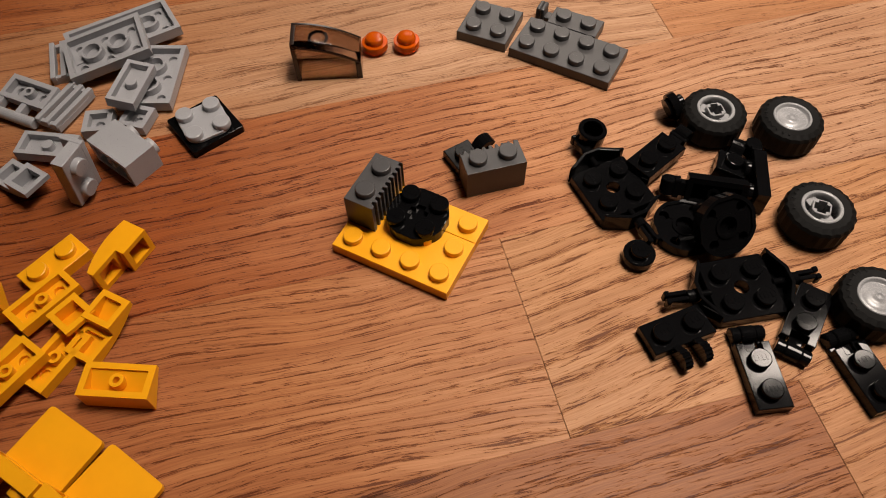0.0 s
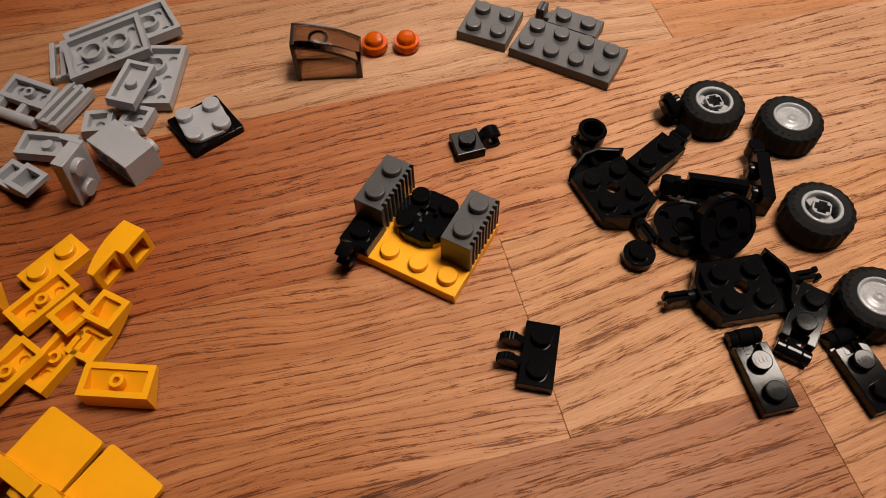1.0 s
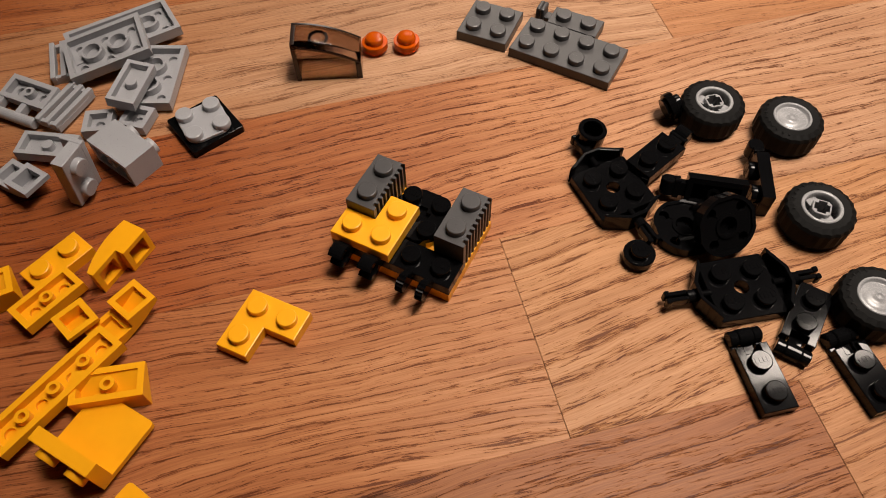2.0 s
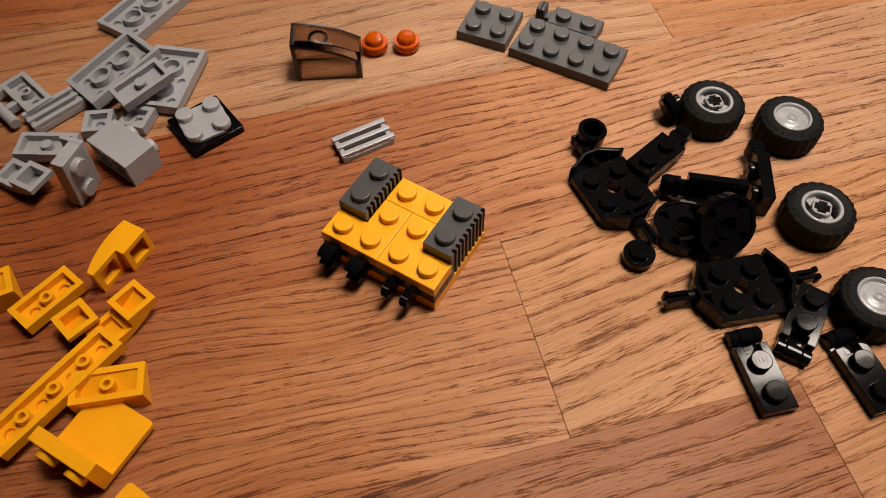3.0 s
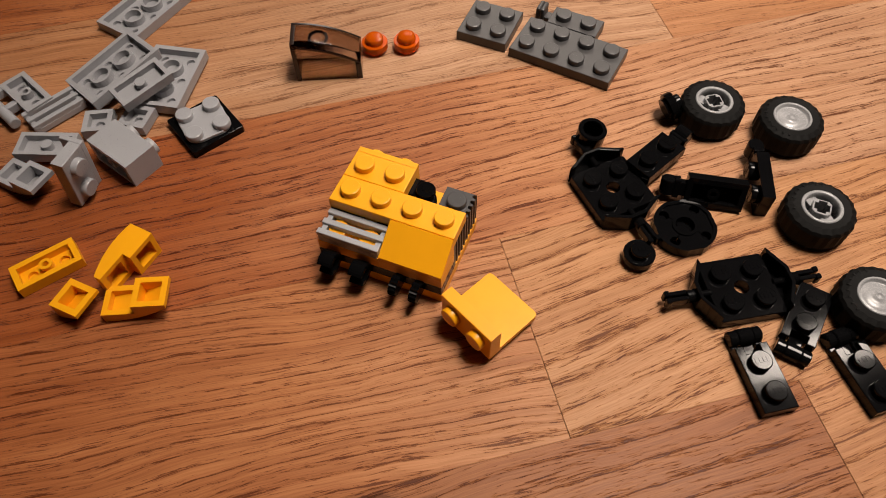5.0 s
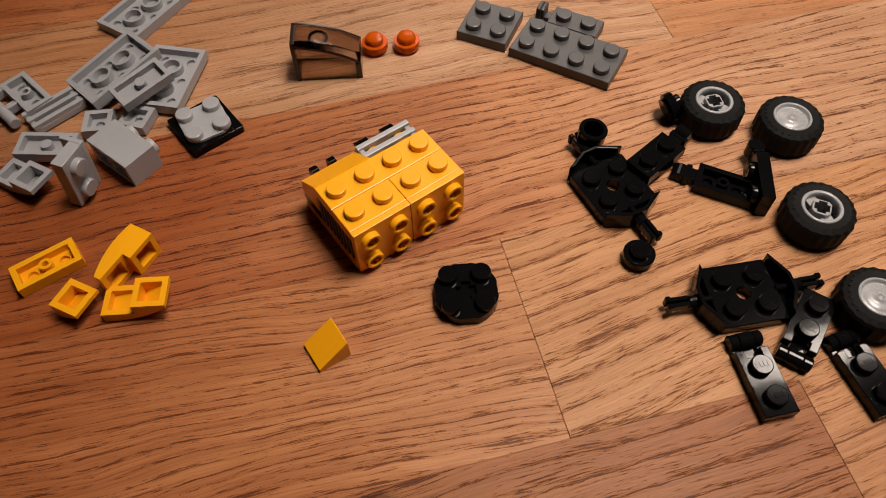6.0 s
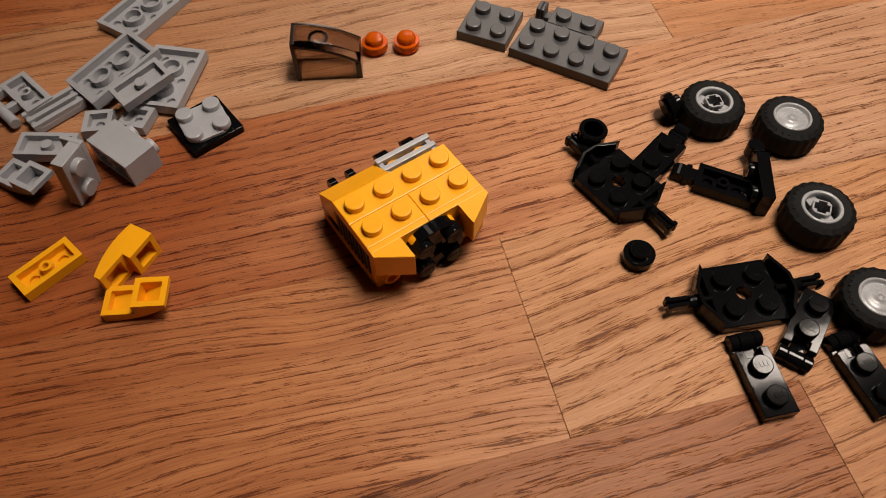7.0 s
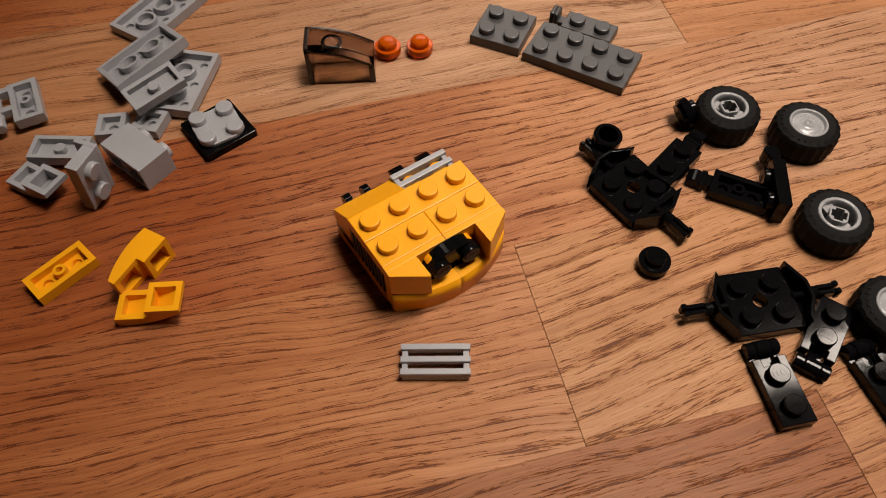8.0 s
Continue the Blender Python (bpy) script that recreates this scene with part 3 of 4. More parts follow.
def turntable(name, label):
    ob = thing(name, label, "turntable plate")
    part("base", shell(box_poly(15.9, 15.9, 0, 0, 0.5), 2.3, solid=True), BLACK, ob)
    poly = []
    for k in range(64):
        a = 2 * math.pi * k / 64
        poly.append(((7.05 + 0.62 * math.cos(4 * (a - math.pi / 4))) * math.cos(a), (7.05 + 0.62 * math.cos(4 * (a - math.pi / 4))) * math.sin(a)))
    disc = part("disc", move(shell(poly, 0.9, solid=True), pose(0, 0, 2.3)), LIGHT, ob, "light grey turning disc")
    studs(disc, LIGHT, grid(2, 2), 3.2)
    disc.matrix_basis = at_mm(0, 0, 0, 0, 0, -8)
    return ob


def windscreen(name, label):
    """A smoked curved screen: sloping curved roof, two side cheeks, a stud ring inside."""
    ob = thing(name, label, "windscreen")
    n = 10
    arc = [(-8.6 + 19.4 * k / n, 13.2 - 6.3 * (k / n) ** 2) for k in range(n + 1)]
    bm = bmesh.new()
    up = [[bm.verts.new((x, y, z)) for x, z in arc] for y in (-4.9, 4.9)]
    dn = [[bm.verts.new((x, y, z - 1.1)) for x, z in arc] for y in (-4.9, 4.9)]
    for k in range(n):
        bm.faces.new((up[0][k], up[0][k + 1], up[1][k + 1], up[1][k]))
        bm.faces.new((dn[0][k], dn[1][k], dn[1][k + 1], dn[0][k + 1]))
        bm.faces.new((dn[0][k], dn[0][k + 1], up[0][k + 1], up[0][k]))
        bm.faces.new((up[1][k], up[1][k + 1], dn[1][k + 1], dn[1][k]))
    for k in (0, n):
        bm.faces.new((up[0][k], up[1][k], dn[1][k], dn[0][k]))
    bmesh.ops.recalc_face_normals(bm, faces=bm.faces)
    roof = part("roof", bm, SMOKE, ob)
    for p in roof.data.polygons:
        p.use_smooth = abs(p.normal.y) < 0.3 and abs(p.normal.z) > 0.3
    for y0, y1 in ((-4.9, -3.9), (3.9, 4.9)):
        side = [(-8.6, 0)] + [(10.8, 0)] + [(x, z - 1.15) for x, z in arc[::-1]]
        part("side_pane", profile_solid(side, y0, y1, 0.12), SMOKE, ob)
    part("end_wall", bar(bmesh.new(), -8.6, -7.5, -3.85, 3.85, 0, 12.0, 0.15), SMOKE, ob)
    part("end_wall", bar(bmesh.new(), 9.7, 10.8, -3.85, 3.85, 0, 5.6, 0.15), SMOKE, ob)
    part("stud_ring", move(tube(3.0, 2.1, 0, 0.4), pose(-1, 0, 11.3)), SMOKE_EDGE, ob)
    # opaque dark strips stand in for light lost in the clear edges
    for x0, x1, z1 in ((-8.62, -7.3, 12.0), (9.2, 10.82, 5.7)):
        part("edge_shade", bar(bmesh.new(), x0, x1, -5.0, -3.86, 0.02, z1, 0.1), SMOKE_EDGE, ob)
    band = [(x, z - 0.75) for x, z in arc[1:]] + [(x, z - 1.35) for x, z in arc[:0:-1]]
    part("edge_shade", profile_solid(band[::-1], -5.0, -4.4, 0.0), SMOKE_EDGE, ob)
    brim = [(x, z + 0.06) for x, z in arc] + [(x, z - 0.3) for x, z in arc[::-1]]
    part("edge_shade", profile_solid(brim[::-1], 4.35, 5.0, 0.0), SMOKE_EDGE, ob)
    part("edge_shade", bar(bmesh.new(), -8.72, -7.5, -4.3, 4.2, 12.1, 13.3, 0.15), SMOKE_EDGE, ob)
    return ob


# ---- setting: parquet floor and the room round it ----
GRAIN = 13.0
ROWS = [-13 - 55.5 * k for k in range(38, 0, -1)] + [-13, 42.5, 96, 153.6] + [153.6 + 56 * k for k in range(1, 44)]


def stave_mesh(length, width):
    bm = bmesh.new()
    e = 0.06
    low = loop(bm, box_poly(length, width), -9)
    mid = loop(bm, box_poly(length, width), -e)
    top = loop(bm, box_poly(length - 2 * e, width - 2 * e), 0)
    skin(bm, low, mid), skin(bm, mid, top)
    bm.faces.new(top)
    return bm


def parquet():
    floor = tagged(part("floor", bar(bmesh.new(), -2000, 2000, -1500, 2500, -40, -9.2, 0), GLUE), "warm brown oak parquet floor of long staves", "floor", kind="structure")
    turn = at_mm(0, 0, 0, 0, 0, GRAIN)
    rng = random.Random(5)
    # ends of the staves that meet in the middle of the place, row by row
    known = {-13: (91.0, -330), 42.5: (37.0, 470), 96: (260.0, -270), 153.6: (110.0, -340), 209.6: (-360, 260)}
    # each stave's own tone, with fall-off on the left and sheen on the right painted in
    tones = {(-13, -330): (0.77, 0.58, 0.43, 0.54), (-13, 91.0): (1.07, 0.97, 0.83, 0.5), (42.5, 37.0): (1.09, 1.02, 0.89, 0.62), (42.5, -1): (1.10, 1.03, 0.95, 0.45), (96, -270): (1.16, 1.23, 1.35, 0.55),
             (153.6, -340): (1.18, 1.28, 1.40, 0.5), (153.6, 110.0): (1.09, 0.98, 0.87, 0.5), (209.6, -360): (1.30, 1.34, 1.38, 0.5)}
    # ring spacing and depth of the pore rows
    grain = {(-13, -330): (230.0, 0.95), (-13, 91.0): (190.0, 0.8), (42.5, 37.0): (165.0, 0.95), (42.5, -1): (400.0, 0.88), (96, -270): (300.0, 1.0),
             (153.6, -340): (130.0, 0.75), (153.6, 110.0): (130.0, 0.8), (209.6, -360): (130.0, 0.8)}
    rest = bmesh.new()
    for v0, v1 in zip(ROWS, ROWS[1:]):
        ends = set(known.get(v0, (rng.uniform(-300, 300),)))
        while max(ends) < 2300:
            ends.add(max(ends) + rng.uniform(280, 460))
        while min(ends) > -2300:
            ends.add(min(ends) - rng.uniform(280, 460))
        ends = sorted(ends)
        for u0, u1 in zip(ends, ends[1:]):
            u, v = (u0 + u1) / 2, (v0 + v1) / 2
            here = turn @ at_mm(u, v, 0)
            x, y = here.translation.x * 1000, here.translation.y * 1000
            if not (-1990 < x < 1990 and -1490 < y < 2490):
                continue
            if math.hypot(u, v - 110) < 720:
                ob = part("stave", stave_mesh(u1 - u0 - 0.10, v1 - v0 - 0.03), OAK, floor)
                ob.matrix_basis = here
                k = rng.uniform(0.8, 1.05)
                key = (v0, -1) if (v0, u1) == (42.5, 37.0) else (v0, u0)
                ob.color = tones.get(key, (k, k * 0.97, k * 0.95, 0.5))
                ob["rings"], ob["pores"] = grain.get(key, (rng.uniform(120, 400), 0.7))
                # shifts the painted light along the stave; right-hand staves take its pale end
                ob["side_light"] = {(42.5, -1): -0.40, (96, -270): -0.06, (42.5, 37.0): 1.9, (153.6, 110.0): 1.9, (-13, 91.0): 1.9}.get(key, 0.0)
            else:
                low = loop(rest, box_poly(u1 - u0 - 0.12, v1 - v0 - 0.08, u, v), -2)
                top = loop(rest, box_poly(u1 - u0 - 0.12, v1 - v0 - 0.08, u, v), 0)
                skin(rest, low, top)
                rest.faces.new(top)
    far = tagged(part("far_staves", rest, OAK, floor), kind="stuff")
    far.matrix_basis = turn
    far.color = (0.95, 0.93, 0.9, 0.5)
    far["rings"], far["pores"], far["side_light"] = 240.0, 0.7, 0.0


def room():
    for name, x0, x1, y0, y1 in (("wall_north", -2000, 2000, 2500, 2600), ("wall_south", -2000, 2000, -1600, -1500),
                                 ("wall_west", -2100, -2000, -1600, 2600), ("wall_east", 2000, 2100, -1600, 2600)):
        tagged(part(name, bar(bmesh.new(), x0, x1, y0, y1, -40, 2400, 0), WALL), "plain warm painted room wall", "wall", kind="structure")
    tagged(part("ceiling", bar(bmesh.new(), -2100, 2100, -1600, 2600, 2400, 2500, 0), WALL), "plain painted ceiling", "ceiling", kind="structure")


parquet()
room()

# ---- things that stay where they lie ----
g = plate("plate", "dark grey two by two plate lying flat", 2, 2, DARK)
g.matrix_basis = at_mm(16.3, 180.3, 0, 0, 0, -24.5)
g = plate("plate", "dark grey two by four plate lying flat", 4, 2, DARK)
g.matrix_basis = at_mm(39.0, 167.4, 0, 0, 0, -29.6)
g = plate("plate", "dark grey one by two plate with a clip at its end", 2, 1, DARK)
g.matrix_basis = at_mm(42.6, 179.3, 0, 0, 0, -28.6)
for x in (-10.6, -11.9):
    part("clip_jaw", bar(bmesh.new(), x - 0.7, x + 0.7, -2.2, 2.2, 0.4, 5.4, 0.5), DARK, g)
part("clip_foot", bar(bmesh.new(), -12.6, -7.8, -1.6, 1.6, 0.3, 2.4, 0.3), DARK, g)
g = windscreen("windscreen", "smoked clear curved windscreen standing on the floor")
g.matrix_basis = at_mm(-33.6, 164.9, 0, 0, 0, 2)
for x, y in ((-19.3, 172.6), (-9.6, 173.0)):
    g = round_small("round_plate", "clear orange small round plate", ORANGE, "orange lights", True)
    g.matrix_basis = at_mm(x, y, 0)
g = turntable("turntable", "black square turntable plate with a light grey disc")
g.matrix_basis = at_mm(-66.2, 141.6, 0, 0, 0, 38)
g = plate("brick", "light grey one by two brick lying on its side", 2, 1, LIGHT, 9.6, "toy brick")
g.matrix_basis = at_mm(-85.3, 130.0, 4, 0, 0, -38.4) @ at_mm(0, -4.8, 0, -90, 0, 0)
g = round_small("round_plate", "small black round plate lying flat", BLACK)
g.matrix_basis = at_mm(48.2, 94.6, 0)

# ---- things that move: built here, posed in motions() ----
base_long = plate("plate", "yellow two by four plate under the model", 4, 2, YELLOW)
base_strip = plate("plate", "yellow one by four plate under the model", 4, 1, YELLOW)
grille_a = grille_brick("grille_brick", "dark grey fluted brick on a yellow base", DARK, "fluted bricks")
grille_b = grille_brick("grille_brick", "dark grey fluted brick beside the round plate", DARK, "fluted bricks")
round_a = round_plate("round_plate", "black round plate with an axle hole", BLACK, "round plates")
round_b = round_plate("round_plate", "black round plate from the dark pile", BLACK, "round plates")
round_c = round_plate("round_plate", "black round plate lying upside down in the pile", BLACK, "round plates")
clip_a = clip_plate("clip_plate", "small black clip plate on the model's front")
clip_b = clip_plate("clip_plate", "small black clip plate from the pile")
fingers = finger_plate("hinge_plate", "black hinge plate with two ribbed fingers")
corner_a = corner_plate("corner_plate", "yellow corner plate with three studs", YELLOW, "corner plates")
corner_b = corner_plate("corner_plate", "yellow corner plate from the yellow pile", YELLOW, "corner plates")
short_plate = plate("plate", "yellow one by two plate with two studs", 2, 1, YELLOW)
wide_slope = hollow_slope("slope", "smooth yellow two-wide low slope", YELLOW, 2)
grille_tile_a = grille_tile("grille_tile", "light grey slotted grille tile", LIGHT, "grille tiles")
grille_tile_b = grille_tile("grille_tile", "light grey slotted grille tile in the grey pile", LIGHT, "grille tiles")
strip = plate("plate", "yellow one by four plate with four studs", 4, 1, YELLOW)
bracket_a = bracket("bracket", "yellow bracket with studs on two sides", YELLOW, "brackets")
bracket_b = bracket("bracket", "yellow bracket lying beside its twin", YELLOW, "brackets")
cheese_a = hollow_slope("slope", "small yellow one-stud slope", YELLOW, 1)
cheese_b = hollow_slope("slope", "small yellow one-stud slope from the pile's edge", YELLOW, 1)
bow_a = curved_slope("curved_slope", "glossy yellow curved slope", YELLOW)
bow_b = curved_slope("curved_slope", "yellow curved slope with a bright sheen", YELLOW)
bow_c = curved_slope("curved_slope", "yellow curved slope lying upside down", YELLOW)
bow_d = arched_slope("curved_slope", "yellow curved slope lying on its side", YELLOW)
upside_plate = plate("plate", "yellow one by two plate lying upside down", 2, 1, YELLOW)

arm_a = arm_plate("pivot_plate", "glossy black two-stud pivot plate")
arm_b = arm_plate("pivot_plate", "black two-stud pivot plate beside the axle plate")
arm_c = arm_plate("pivot_plate", "black two-stud pivot plate beside a wheel")
arm_d = arm_plate("pivot_plate", "black pivot plate resting on an axle plate", tab=True)
arm_e = arm_plate("pivot_plate", "black pivot plate standing on its edge", tab=True)
arm_f = arm_plate("pivot_plate", "black pivot plate upside down on the pile", tab=True)
axle_a = axle_plate("axle_plate", "black axle plate with two wheel pins")
axle_b = axle_plate("axle_plate", "black axle plate under a pivot plate")
wheel_a = wheel("wheel", "black rubber wheel with open grey hub", True)
wheel_b = wheel("wheel", "black rubber wheel with closed grey hub", False)
wheel_c = wheel("wheel", "black rubber wheel with cross-shaped axle hole", True)
wheel_d = wheel("wheel", "black rubber wheel beside a pivot plate", False)
round_tilted = round_small("round_plate", "small black round plate leaning on a wheel", BLACK)
black_cup = cup("connector", "black hollow round connector")

grey_a = plate("plate", "light grey two by four plate upside down", 4, 2, LIGHT)
grey_b = plate("plate", "light grey two by three plate upside down", 3, 2, LIGHT)
grey_c = tile("tile", "light grey one by two tile upside down", LIGHT)
grey_d = plate("plate", "light grey two by three plate lying under a tile", 3, 2, LIGHT)
grey_e = plate("handle_plate", "light grey one by two plate with a bar handle, upside down", 2, 1, LIGHT)
for x0, x1 in ((-7.9, -5.8), (0.2, 2.2)):
    part("handle_post", bar(bmesh.new(), x0, x1, 3.8, 8.6, 0.3, 2.9, 0.2), LIGHT, grey_e)
part("handle_bar", move(across(1.6, -8.0, 7.6, 8.3, 1.6), Matrix()), LIGHT, grey_e)
grey_g = plate("plate", "light grey one by one plate upside down", 1, 1, LIGHT)
grey_h = plate("plate", "light grey one by one plate behind the brick", 1, 1, LIGHT)
grey_j = tile("tile", "light grey one by two tile lying upside down", LIGHT)
grey_i = angle_bracket("bracket", "light grey angle bracket standing on its edge", LIGHT)
grey_k = curved_slope("curved_slope", "light grey curved slope upside down", LIGHT)


def on_floor(x, y, rz, z=0.0):
    return at_mm(x, y, z, 0, 0, rz)


def flipped(x, y, rz, h=3.2, tilt_x=0.0, tilt_y=0.0, lift=0.0):
    """Upside down, so that the underside lies at height h."""
    return at_mm(x, y, h + lift, tilt_x, tilt_y, rz) @ at_mm(0, 0, 0, 180, 0, 0)


def lying_bracket(x, y, rz, z=7.3):
    """On its panel, the short plate standing up; x, y is the middle of the studded face."""
    return at_mm(x, y, z, 0, 0, rz + 180) @ at_mm(0, -3.2, 0, -90, 0, 0)


def motions():
    """Every piece stays put, then is set down anew, in steps of a fifth of a second."""
    # the model's own place on the floor: seconds, x, y, turn
    model = [(0.0, on_floor(-7.92, 102.31, -27.9)), (0.1, on_floor(-6.87, 101.88, -29.6)), (0.3, on_floor(-5.6, 101.56, -29.4)),
             (1.3, on_floor(-6.51, 102.58, -25.9)), (1.9, on_floor(-7.4, 101.9, -28.0)), (2.5, on_floor(-9.38, 100.35, -32.4)),
             (3.3, on_floor(-10.93, 100.56, -27.6)), (3.7, on_floor(-12.12, 101.35, -28.6)), (3.9, on_floor(-9.29, 101.42, -26.6)),
             (4.1, on_floor(-9.15, 100.29, -24.9)), (4.7, on_floor(-10.46, 100.57, -21.6)), (4.9, on_floor(-10.6, 101.2, -23.0)),
             (5.3, on_floor(-15.19, 112.75, -145.0)), (6.5, on_floor(-13.17, 113.43, -146.0)), (6.7, on_floor(-10.42, 108.05, -146.7)),
             (7.5, on_floor(-15.4, 105.38, -156.3)), (7.7, on_floor(-10.1, 104.57, -147.1))]

    def set_down(ob, places):
        """Keys ob to hold each pose until the next: a jump of one frame, or of three where it is turned over."""
        rows = [(0.0, places[0][1])]
        for (t0, a), (t1, b) in zip(places, places[1:]):
            qa, qb = a.to_quaternion(), b.to_quaternion()
            qb.make_compatible(qa)
            far = qa.rotation_difference(qb).angle
            if far > 1.3:
                rows.append((t1 - 0.1, a))
                for k in (1, 2):
                    p = a.translation.lerp(b.translation, k / 3) + Vector((0, 0, 0.012))
                    rows.append((t1 - 0.1 + k / 30, Matrix.LocRotScale(p, qa.slerp(qb, k / 3), None)))
            else:
                rows.append((t1 - 1 / 30, a))
            rows.append((t1, b))
        rows.append((END, places[-1][1]))
        clean, last = [], -1
        for t, m in rows:
            if frame(t) > last:
                clean.append((t, m))
                last = frame(t)
        walk(ob, clean)

    def joins(ob, loose, t_join, local):
        """Loose poses first; from t_join on it rides on the model at the pose local."""
        places = [(t, m) for t, m in loose if t < t_join]
        for k, (t, m) in enumerate(model):
            until = model[k + 1][0] if k + 1 < len(model) else END + 1
            if until > t_join:
                places.append((max(t, t_join), m @ local))
        set_down(ob, places)

    def cell(i, j, z, rz=0):
        return at_mm(8 * i - 12, 8 * j - 8, z, 0, 0, rz)

    joins(base_long, [], 0.0, cell(1.5, 0.5, 0))
    joins(base_strip, [], 0.0, cell(1.5, 2, 0))
    joins(grille_a, [], 0.0, cell(0, 1.5, 3.2))
    joins(round_a, [], 0.0, cell(1.5, 1.5, 3.2))
    joins(grille_b, [(0.0, on_floor(13.4, 120.7, 104.2))], 0.1, cell(3, 1.5, 3.2))
    joins(clip_a, [(0.0, on_floor(6.1, 127.2, 120)), (0.1, on_floor(6.1, 127.2, 120))], 0.3, cell(0, 0, 3.2))
    joins(clip_b, [(0.0, at_mm(76.5, 121.0, 0.8, 9, -7, 155)), (0.7, on_floor(7.3, 131.8, 105.7))], 1.1, cell(1, 0, 3.2))
    joins(fingers, [(0.0, on_floor(53.4, 73.7, 21.0)), (0.7, on_floor(44.0, 12.0, 50)), (0.9, on_floor(21.2, 68.3, -102.4))], 1.3, cell(2.5, 0, 3.2))
    joins(corner_a, [(0.0, on_floor(-118, 40, 14.8)), (1.5, on_floor(-31.6, 58.45, 14.8))], 1.9, cell(1, 0, 6.4, 180))
    joins(corner_b, [(0.0, flipped(-91.0, 67.0, 60, 3.2)), (1.5, flipped(-90.5, 67.5, 60, 3.2)), (1.7, on_floor(-43.8, 81.7, -25.4))], 2.1, cell(2, 0, 6.4, 90))
    joins(short_plate, [(0.0, on_floor(-96.0, 95.8, 50)), (1.5, on_floor(-95.4, 96.4, 50)), (2.3, on_floor(-36, 64, 12))], 2.5, cell(1.5, 2, 6.4))
    joins(wide_slope, [(0.0, flipped(-71.9, 63.0, -5, 6.4)), (1.5, flipped(-71.7, 63.0, -5, 6.4)), (1.7, flipped(-74.0, 62.5, 8, 6.0)), (3.1, on_floor(-34.15, 69.5, 10))], 3.3, cell(2.5, 0, 9.6))
    joins(round_b, [(0.0, at_mm(69.0, 98.0, 8.8, 52, 0, 18) @ at_mm(0, 0, 0, 180, 0, 0)), (3.5, on_floor(2.4, 124.3, -19.8))], 3.7, cell(1.5, 1.5, 9.6))
    joins(grille_tile_a, [(0.0, at_mm(-113.0, 168.6, 0, 0, 0, 107)), (2.7, on_floor(-21.3, 134.4, 27))], 3.9, cell(0.5, 0, 9.6))
    joins(strip, [(0.0, flipped(-102.0, 59.5, 54, 6.0)), (1.5, flipped(-100.5, 60.0, 55, 6.0)), (1.7, flipped(-85.3, 61.6, 52, 6.5)), (3.1, flipped(-88.8, 74.7, -7)), (4.1, on_floor(-21.8, 128.7, 23.7))], 4.7, cell(1.5, 1, 12.8))
    joins(bracket_a, [(0.0, lying_bracket(-88.1, 41.2, -33)), (1.5, lying_bracket(-86.6, 41.6, -34)), (1.7, lying_bracket(-77.9, 44.6, -30.6)), (3.1, lying_bracket(-77.4, 40.3, -7)), (4.3, lying_bracket(-31.9, 71.3, 17.2))], 4.9, cell(0.5, 2, 12.8))
    joins(bracket_b, [(0.0, lying_bracket(-74.0, 32.6, -36)), (1.7, lying_bracket(-68.5, 24.5, -36)), (3.1, lying_bracket(-73.0, 24.3, -36)), (4.3, lying_bracket(-78, 22, -40)), (4.5, lying_bracket(4.6, 73.6, -48.6))], 5.1, cell(2.5, 2, 12.8))
    side = at_mm(0, 13.6, 8, -90, 0, 0)
    joins(round_c, [(0.0, flipped(61.0, 102.6, 10)), (5.7, on_floor(5.3, 85.2, 4.3))], 6.3, side)
    joins(cheese_a, [(0.0, flipped(-108, 84, 20, 6.4)), (1.7, flipped(-106.5, 88, 25, 6.4)), (3.1, flipped(-113.0, 84.5, 25, 6.4)), (4.1, at_mm(-120.0, 88.5, 0, 0, 0, -58)), (5.9, on_floor(-27.3, 71.8, -58))], 6.7, at_mm(12, 13.6, 12, -90, 0, 0) @ at_mm(0, 0, 0, 0, 0, 90))
    joins(cheese_b, [(0.0, flipped(-86.5, 80.0, 230, 6.0)), (1.7, flipped(-85.2, 78.6, 225, 6.0)), (3.1, flipped(-87.3, 82.2, 239.6, 5.5)), (4.1, flipped(-87.2, 84.5, 244.7, 5.5)), (6.1, on_floor(22.0, 104.5, 174.1))], 6.5, at_mm(-12, 13.6, 12, -90, 0, 0) @ at_mm(0, 0, 0, 0, 0, -90))
    joins(bow_a, [(0.0, on_floor(-118, 66, -8.1)), (7.1, on_floor(-19.9, 68.6, -8.1))], 7.5, at_mm(8, 13.6, 4, -90, 0, 0))
    joins(bow_b, [(0.0, on_floor(-124, 82, -119.5)), (7.3, on_floor(9.1, 54.7, -119.5))], 7.7, at_mm(-8, 13.6, 4, -90, 0, 0) @ at_mm(0, 0, 0, 0, 0, 180))
    set_down(grille_tile_b, [(0.0, at_mm(-107.1, 148.9, 1.0, 0, 0, 65)), (2.3, at_mm(-110.2, 148.2, 0.5, 0, 0, 43.5)), (7.9, on_floor(-5.6, 69.4, -0.8))])

    # yellow pile
    set_down(upside_plate, [(0.0, flipped(-95.0, 84.7, 50, 5.0)), (1.5, flipped(-94.6, 85.0, 50, 5.0)), (1.7, flipped(-94.4, 85.5, 50, 4.5)), (3.1, flipped(-97.7, 95.3, 46.1)), (4.1, flipped(-97.9, 95.5, 34)), (6.1, flipped(-97.7, 95.0, 46.4))])
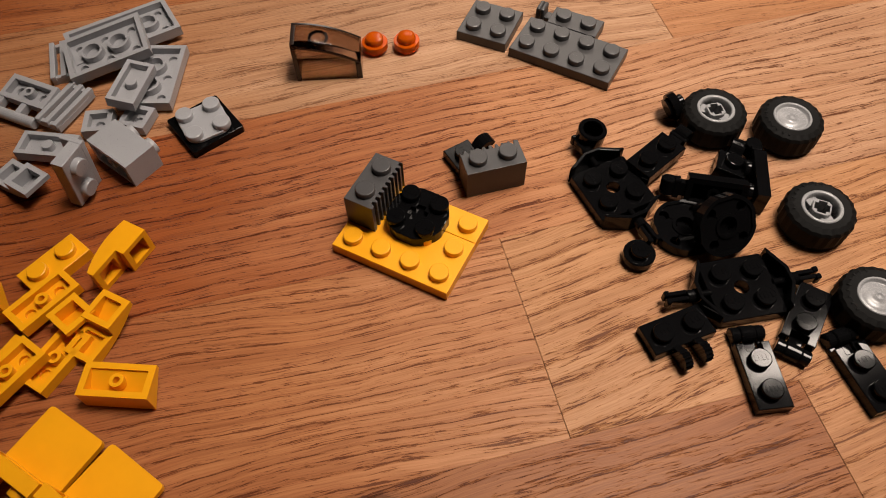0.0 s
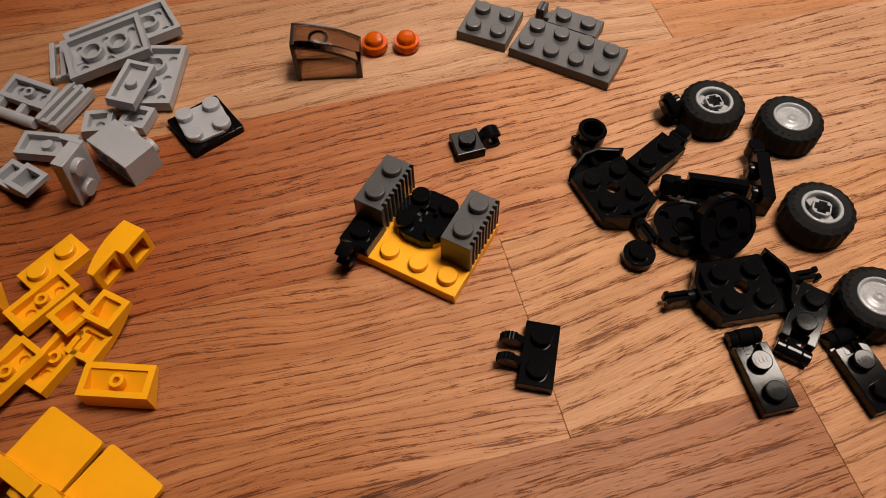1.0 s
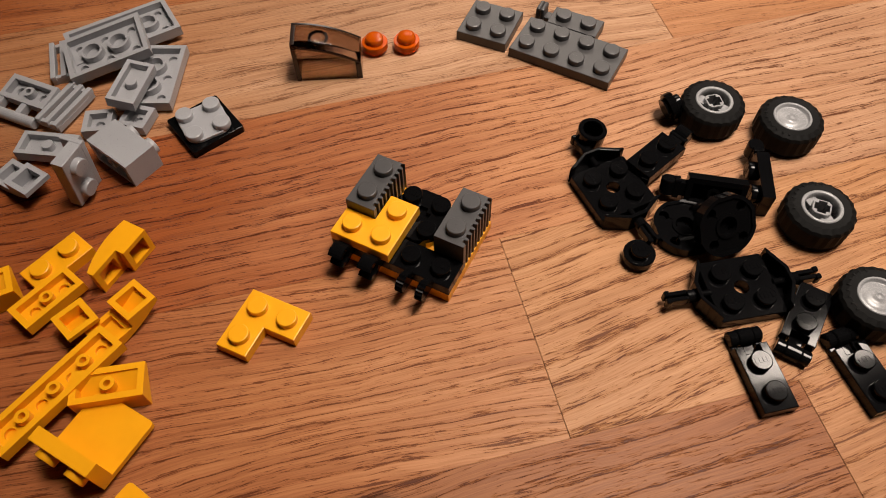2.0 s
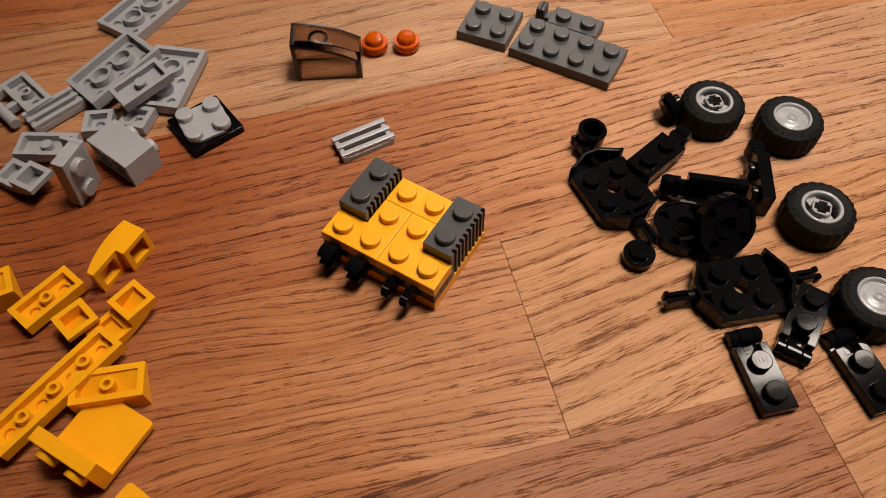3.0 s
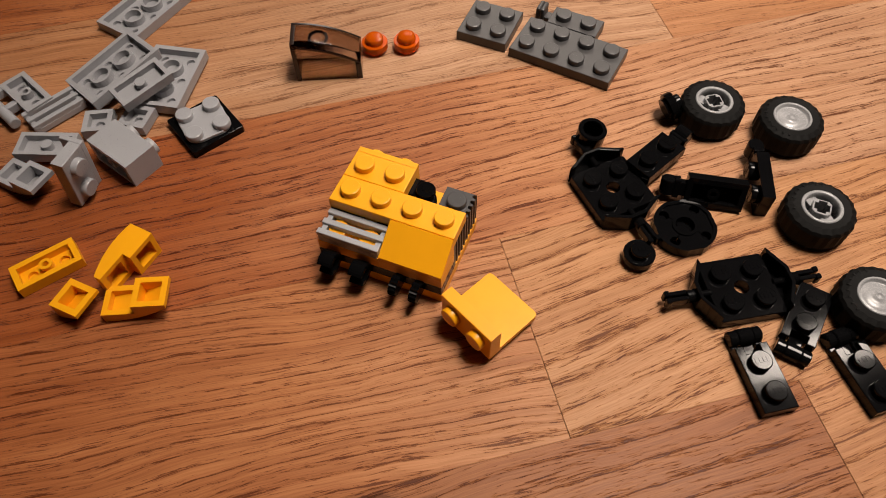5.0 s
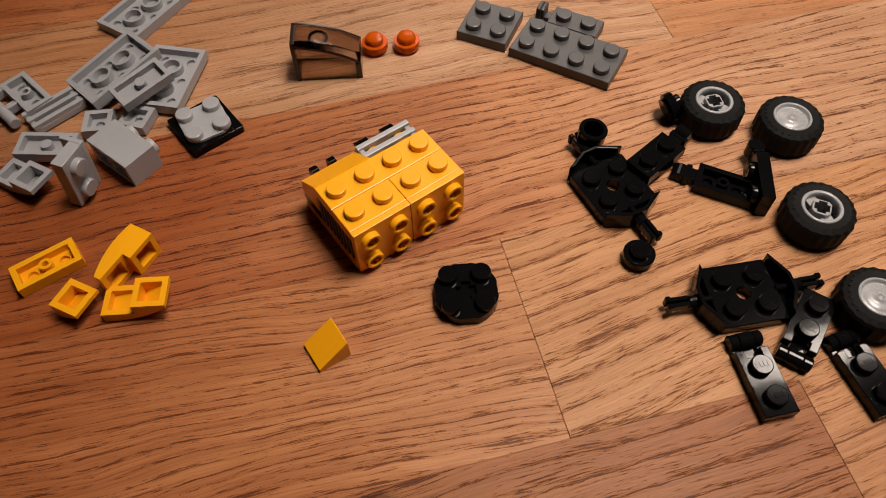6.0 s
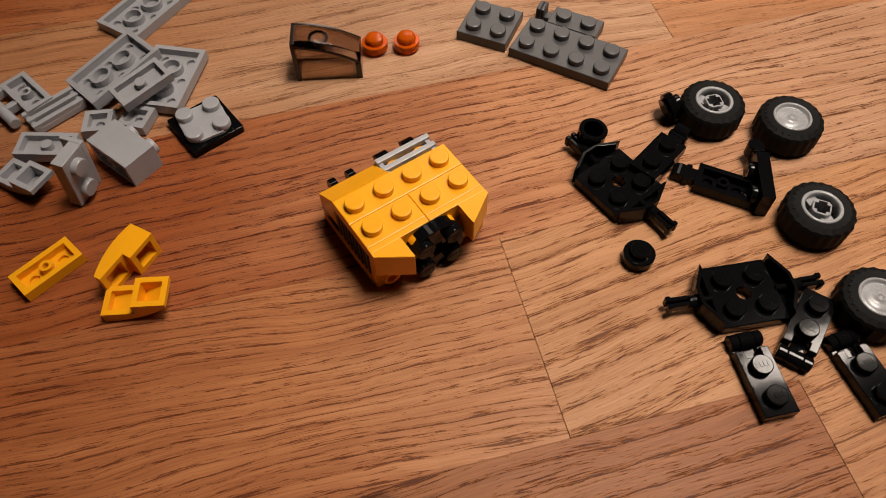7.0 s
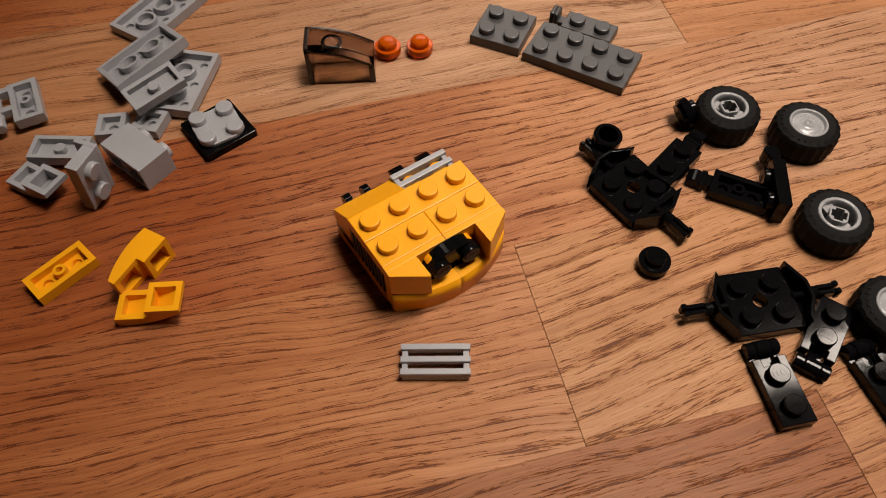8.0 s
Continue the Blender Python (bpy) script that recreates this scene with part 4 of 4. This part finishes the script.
    set_down(bow_c, [(0.0, flipped(-80.1, 77.2, 62.8, 6.4)), (1.5, flipped(-79.2, 77.4, 60, 6.4)), (1.7, flipped(-75.5, 80.0, 50, 6.4)), (3.1, flipped(-72.0, 83.3, 19, 6.4)), (4.1, flipped(-73.0, 84.9, 2, 6.4))])
    set_down(bow_d, [(0.0, at_mm(-76.7, 94.6, 4, 0, 0, 62) @ at_mm(0, 0, 0, -90, 0, 0)), (3.1, at_mm(-75.2, 92.6, 4, 0, 0, 62) @ at_mm(0, 0, 0, -90, 0, 0)), (4.1, at_mm(-74.8, 93.5, 4, 0, 0, 62) @ at_mm(0, 0, 0, -90, 0, 0))])

    # black pile
    set_down(arm_a, [(0.0, on_floor(70.3, 62.1, 5.3)), (0.7, on_floor(70.6, 61.6, 10.9)), (5.3, on_floor(70.5, 60.6, 10.9))])
    set_down(arm_b, [(0.0, on_floor(84.3, 76.8, 147.9)), (5.3, on_floor(84.5, 75.2, 146.2))])
    set_down(arm_c, [(0.0, on_floor(93.6, 61.3, 17)), (5.3, on_floor(93.9, 60.6, 18))])
    set_down(arm_d, [(0.0, at_mm(57.4, 124.2, 2.2, 0, 0, -49.2)), (6.5, at_mm(57.9, 124.0, 2.2, 0, 0, -43.8))])
    set_down(arm_e, [(0.0, at_mm(83.5, 115, 4, 0, 0, -10) @ at_mm(0, 0, 0, 0, -90, 0)), (0.7, at_mm(84.3, 114.5, 4, 0, 0, -8) @ at_mm(0, 0, 0, 0, -90, 0))])
    set_down(arm_f, [(0.0, at_mm(69.4, 110.6, 4.6, 0, 0, 78) @ at_mm(0, 0, 0, 0, 112, 0)), (5.3, flipped(73.6, 115.8, 244.5))])
    set_down(axle_a, [(0.0, on_floor(70.7, 84.3, 9.1)), (5.3, on_floor(70.8, 82.7, 8.6))])
    set_down(axle_b, [(0.0, on_floor(44.7, 114.9, -66.3)), (5.3, on_floor(44.7, 115.6, -64)), (6.5, on_floor(46.4, 116.8, -54.2))])
    set_down(wheel_a, [(0.0, on_floor(75.1, 137.3, 10)), (0.7, on_floor(75.4, 140.5, 10))])
    set_down(wheel_b, [(0.0, on_floor(95.0, 133.8, 40)), (8.0, on_floor(95.0, 133.8, 40))])
    set_down(wheel_c, [(0.0, on_floor(93.9, 103.8, -25)), (8.0, on_floor(93.9, 103.8, -25))])
    set_down(wheel_d, [(0.0, on_floor(99.4, 78.5, 0)), (5.3, on_floor(99.6, 78.3, 0))])
    set_down(round_tilted, [(0.0, at_mm(63.4, 141.2, 3.8, 20, 70, 40)), (0.7, at_mm(62.6, 141.2, 3.8, 20, 70, 40))])
    set_down(black_cup, [(0.0, at_mm(40.6, 132.2, 1.2, 6, 0, 50)), (5.3, at_mm(40.8, 132.2, 1.2, 6, 0, 50))])

    # light grey pile
    set_down(grey_a, [(0.0, flipped(-96.6, 178.2, 30, 5)), (2.3, flipped(-91.5, 194.0, 58))])
    set_down(grey_b, [(0.0, flipped(-98.4, 168.4, 21.9, 7.9, 4.4, -7.1)), (2.3, flipped(-95.4, 161.2, 46.4, 6.5, -5.6, -9.3)), (7.9, flipped(-91.6, 166.4, 43.8, 7.6, -14, -8))])
    set_down(grey_c, [(0.0, flipped(-87.1, 152.4, 79.9, 8.6, 8.4, 1.2)), (2.3, flipped(-84.1, 151.6, 42.2, 9.2, 8.4, -5.9)), (7.9, flipped(-83.8, 150.8, 40.3, 9.8, 12.0, -5.0))])
    set_down(grey_d, [(0.0, flipped(-84.3, 160.2, 88, 4)), (2.3, flipped(-79.8, 159.3, 79, 4))])
    set_down(grey_e, [(0.0, flipped(-118.0, 153.3, -23.9, 4.8, 8, 0)), (2.3, flipped(-119.3, 153.9, -43.7, 4.2)), (7.9, flipped(-122.2, 151.3, -64.7, 5))])
    set_down(grey_g, [(0.0, flipped(-95.9, 142.2, 5, 3.9)), (8.0, flipped(-95.9, 142.2, 5, 3.9))])
    set_down(grey_h, [(0.0, flipped(-85.6, 144.0, -15, 3.4)), (8.0, flipped(-85.6, 144.0, -15, 3.4))])
    set_down(grey_j, [(0.0, flipped(-107.4, 133.4, -8, 4.5)), (2.3, flipped(-107.7, 133.5, -3, 4.5))])
    set_down(grey_i, [(0.0, at_mm(-91.3, 122.35, 8.1, -61.23, 83.94, -169.61)), (8.0, at_mm(-91.3, 122.35, 8.1, -61.23, 83.94, -169.61))])
    set_down(grey_k, [(0.0, flipped(-111.5, 122.0, -32, 6.4)), (2.3, flipped(-110.8, 122.6, -28, 6.4))])


motions()
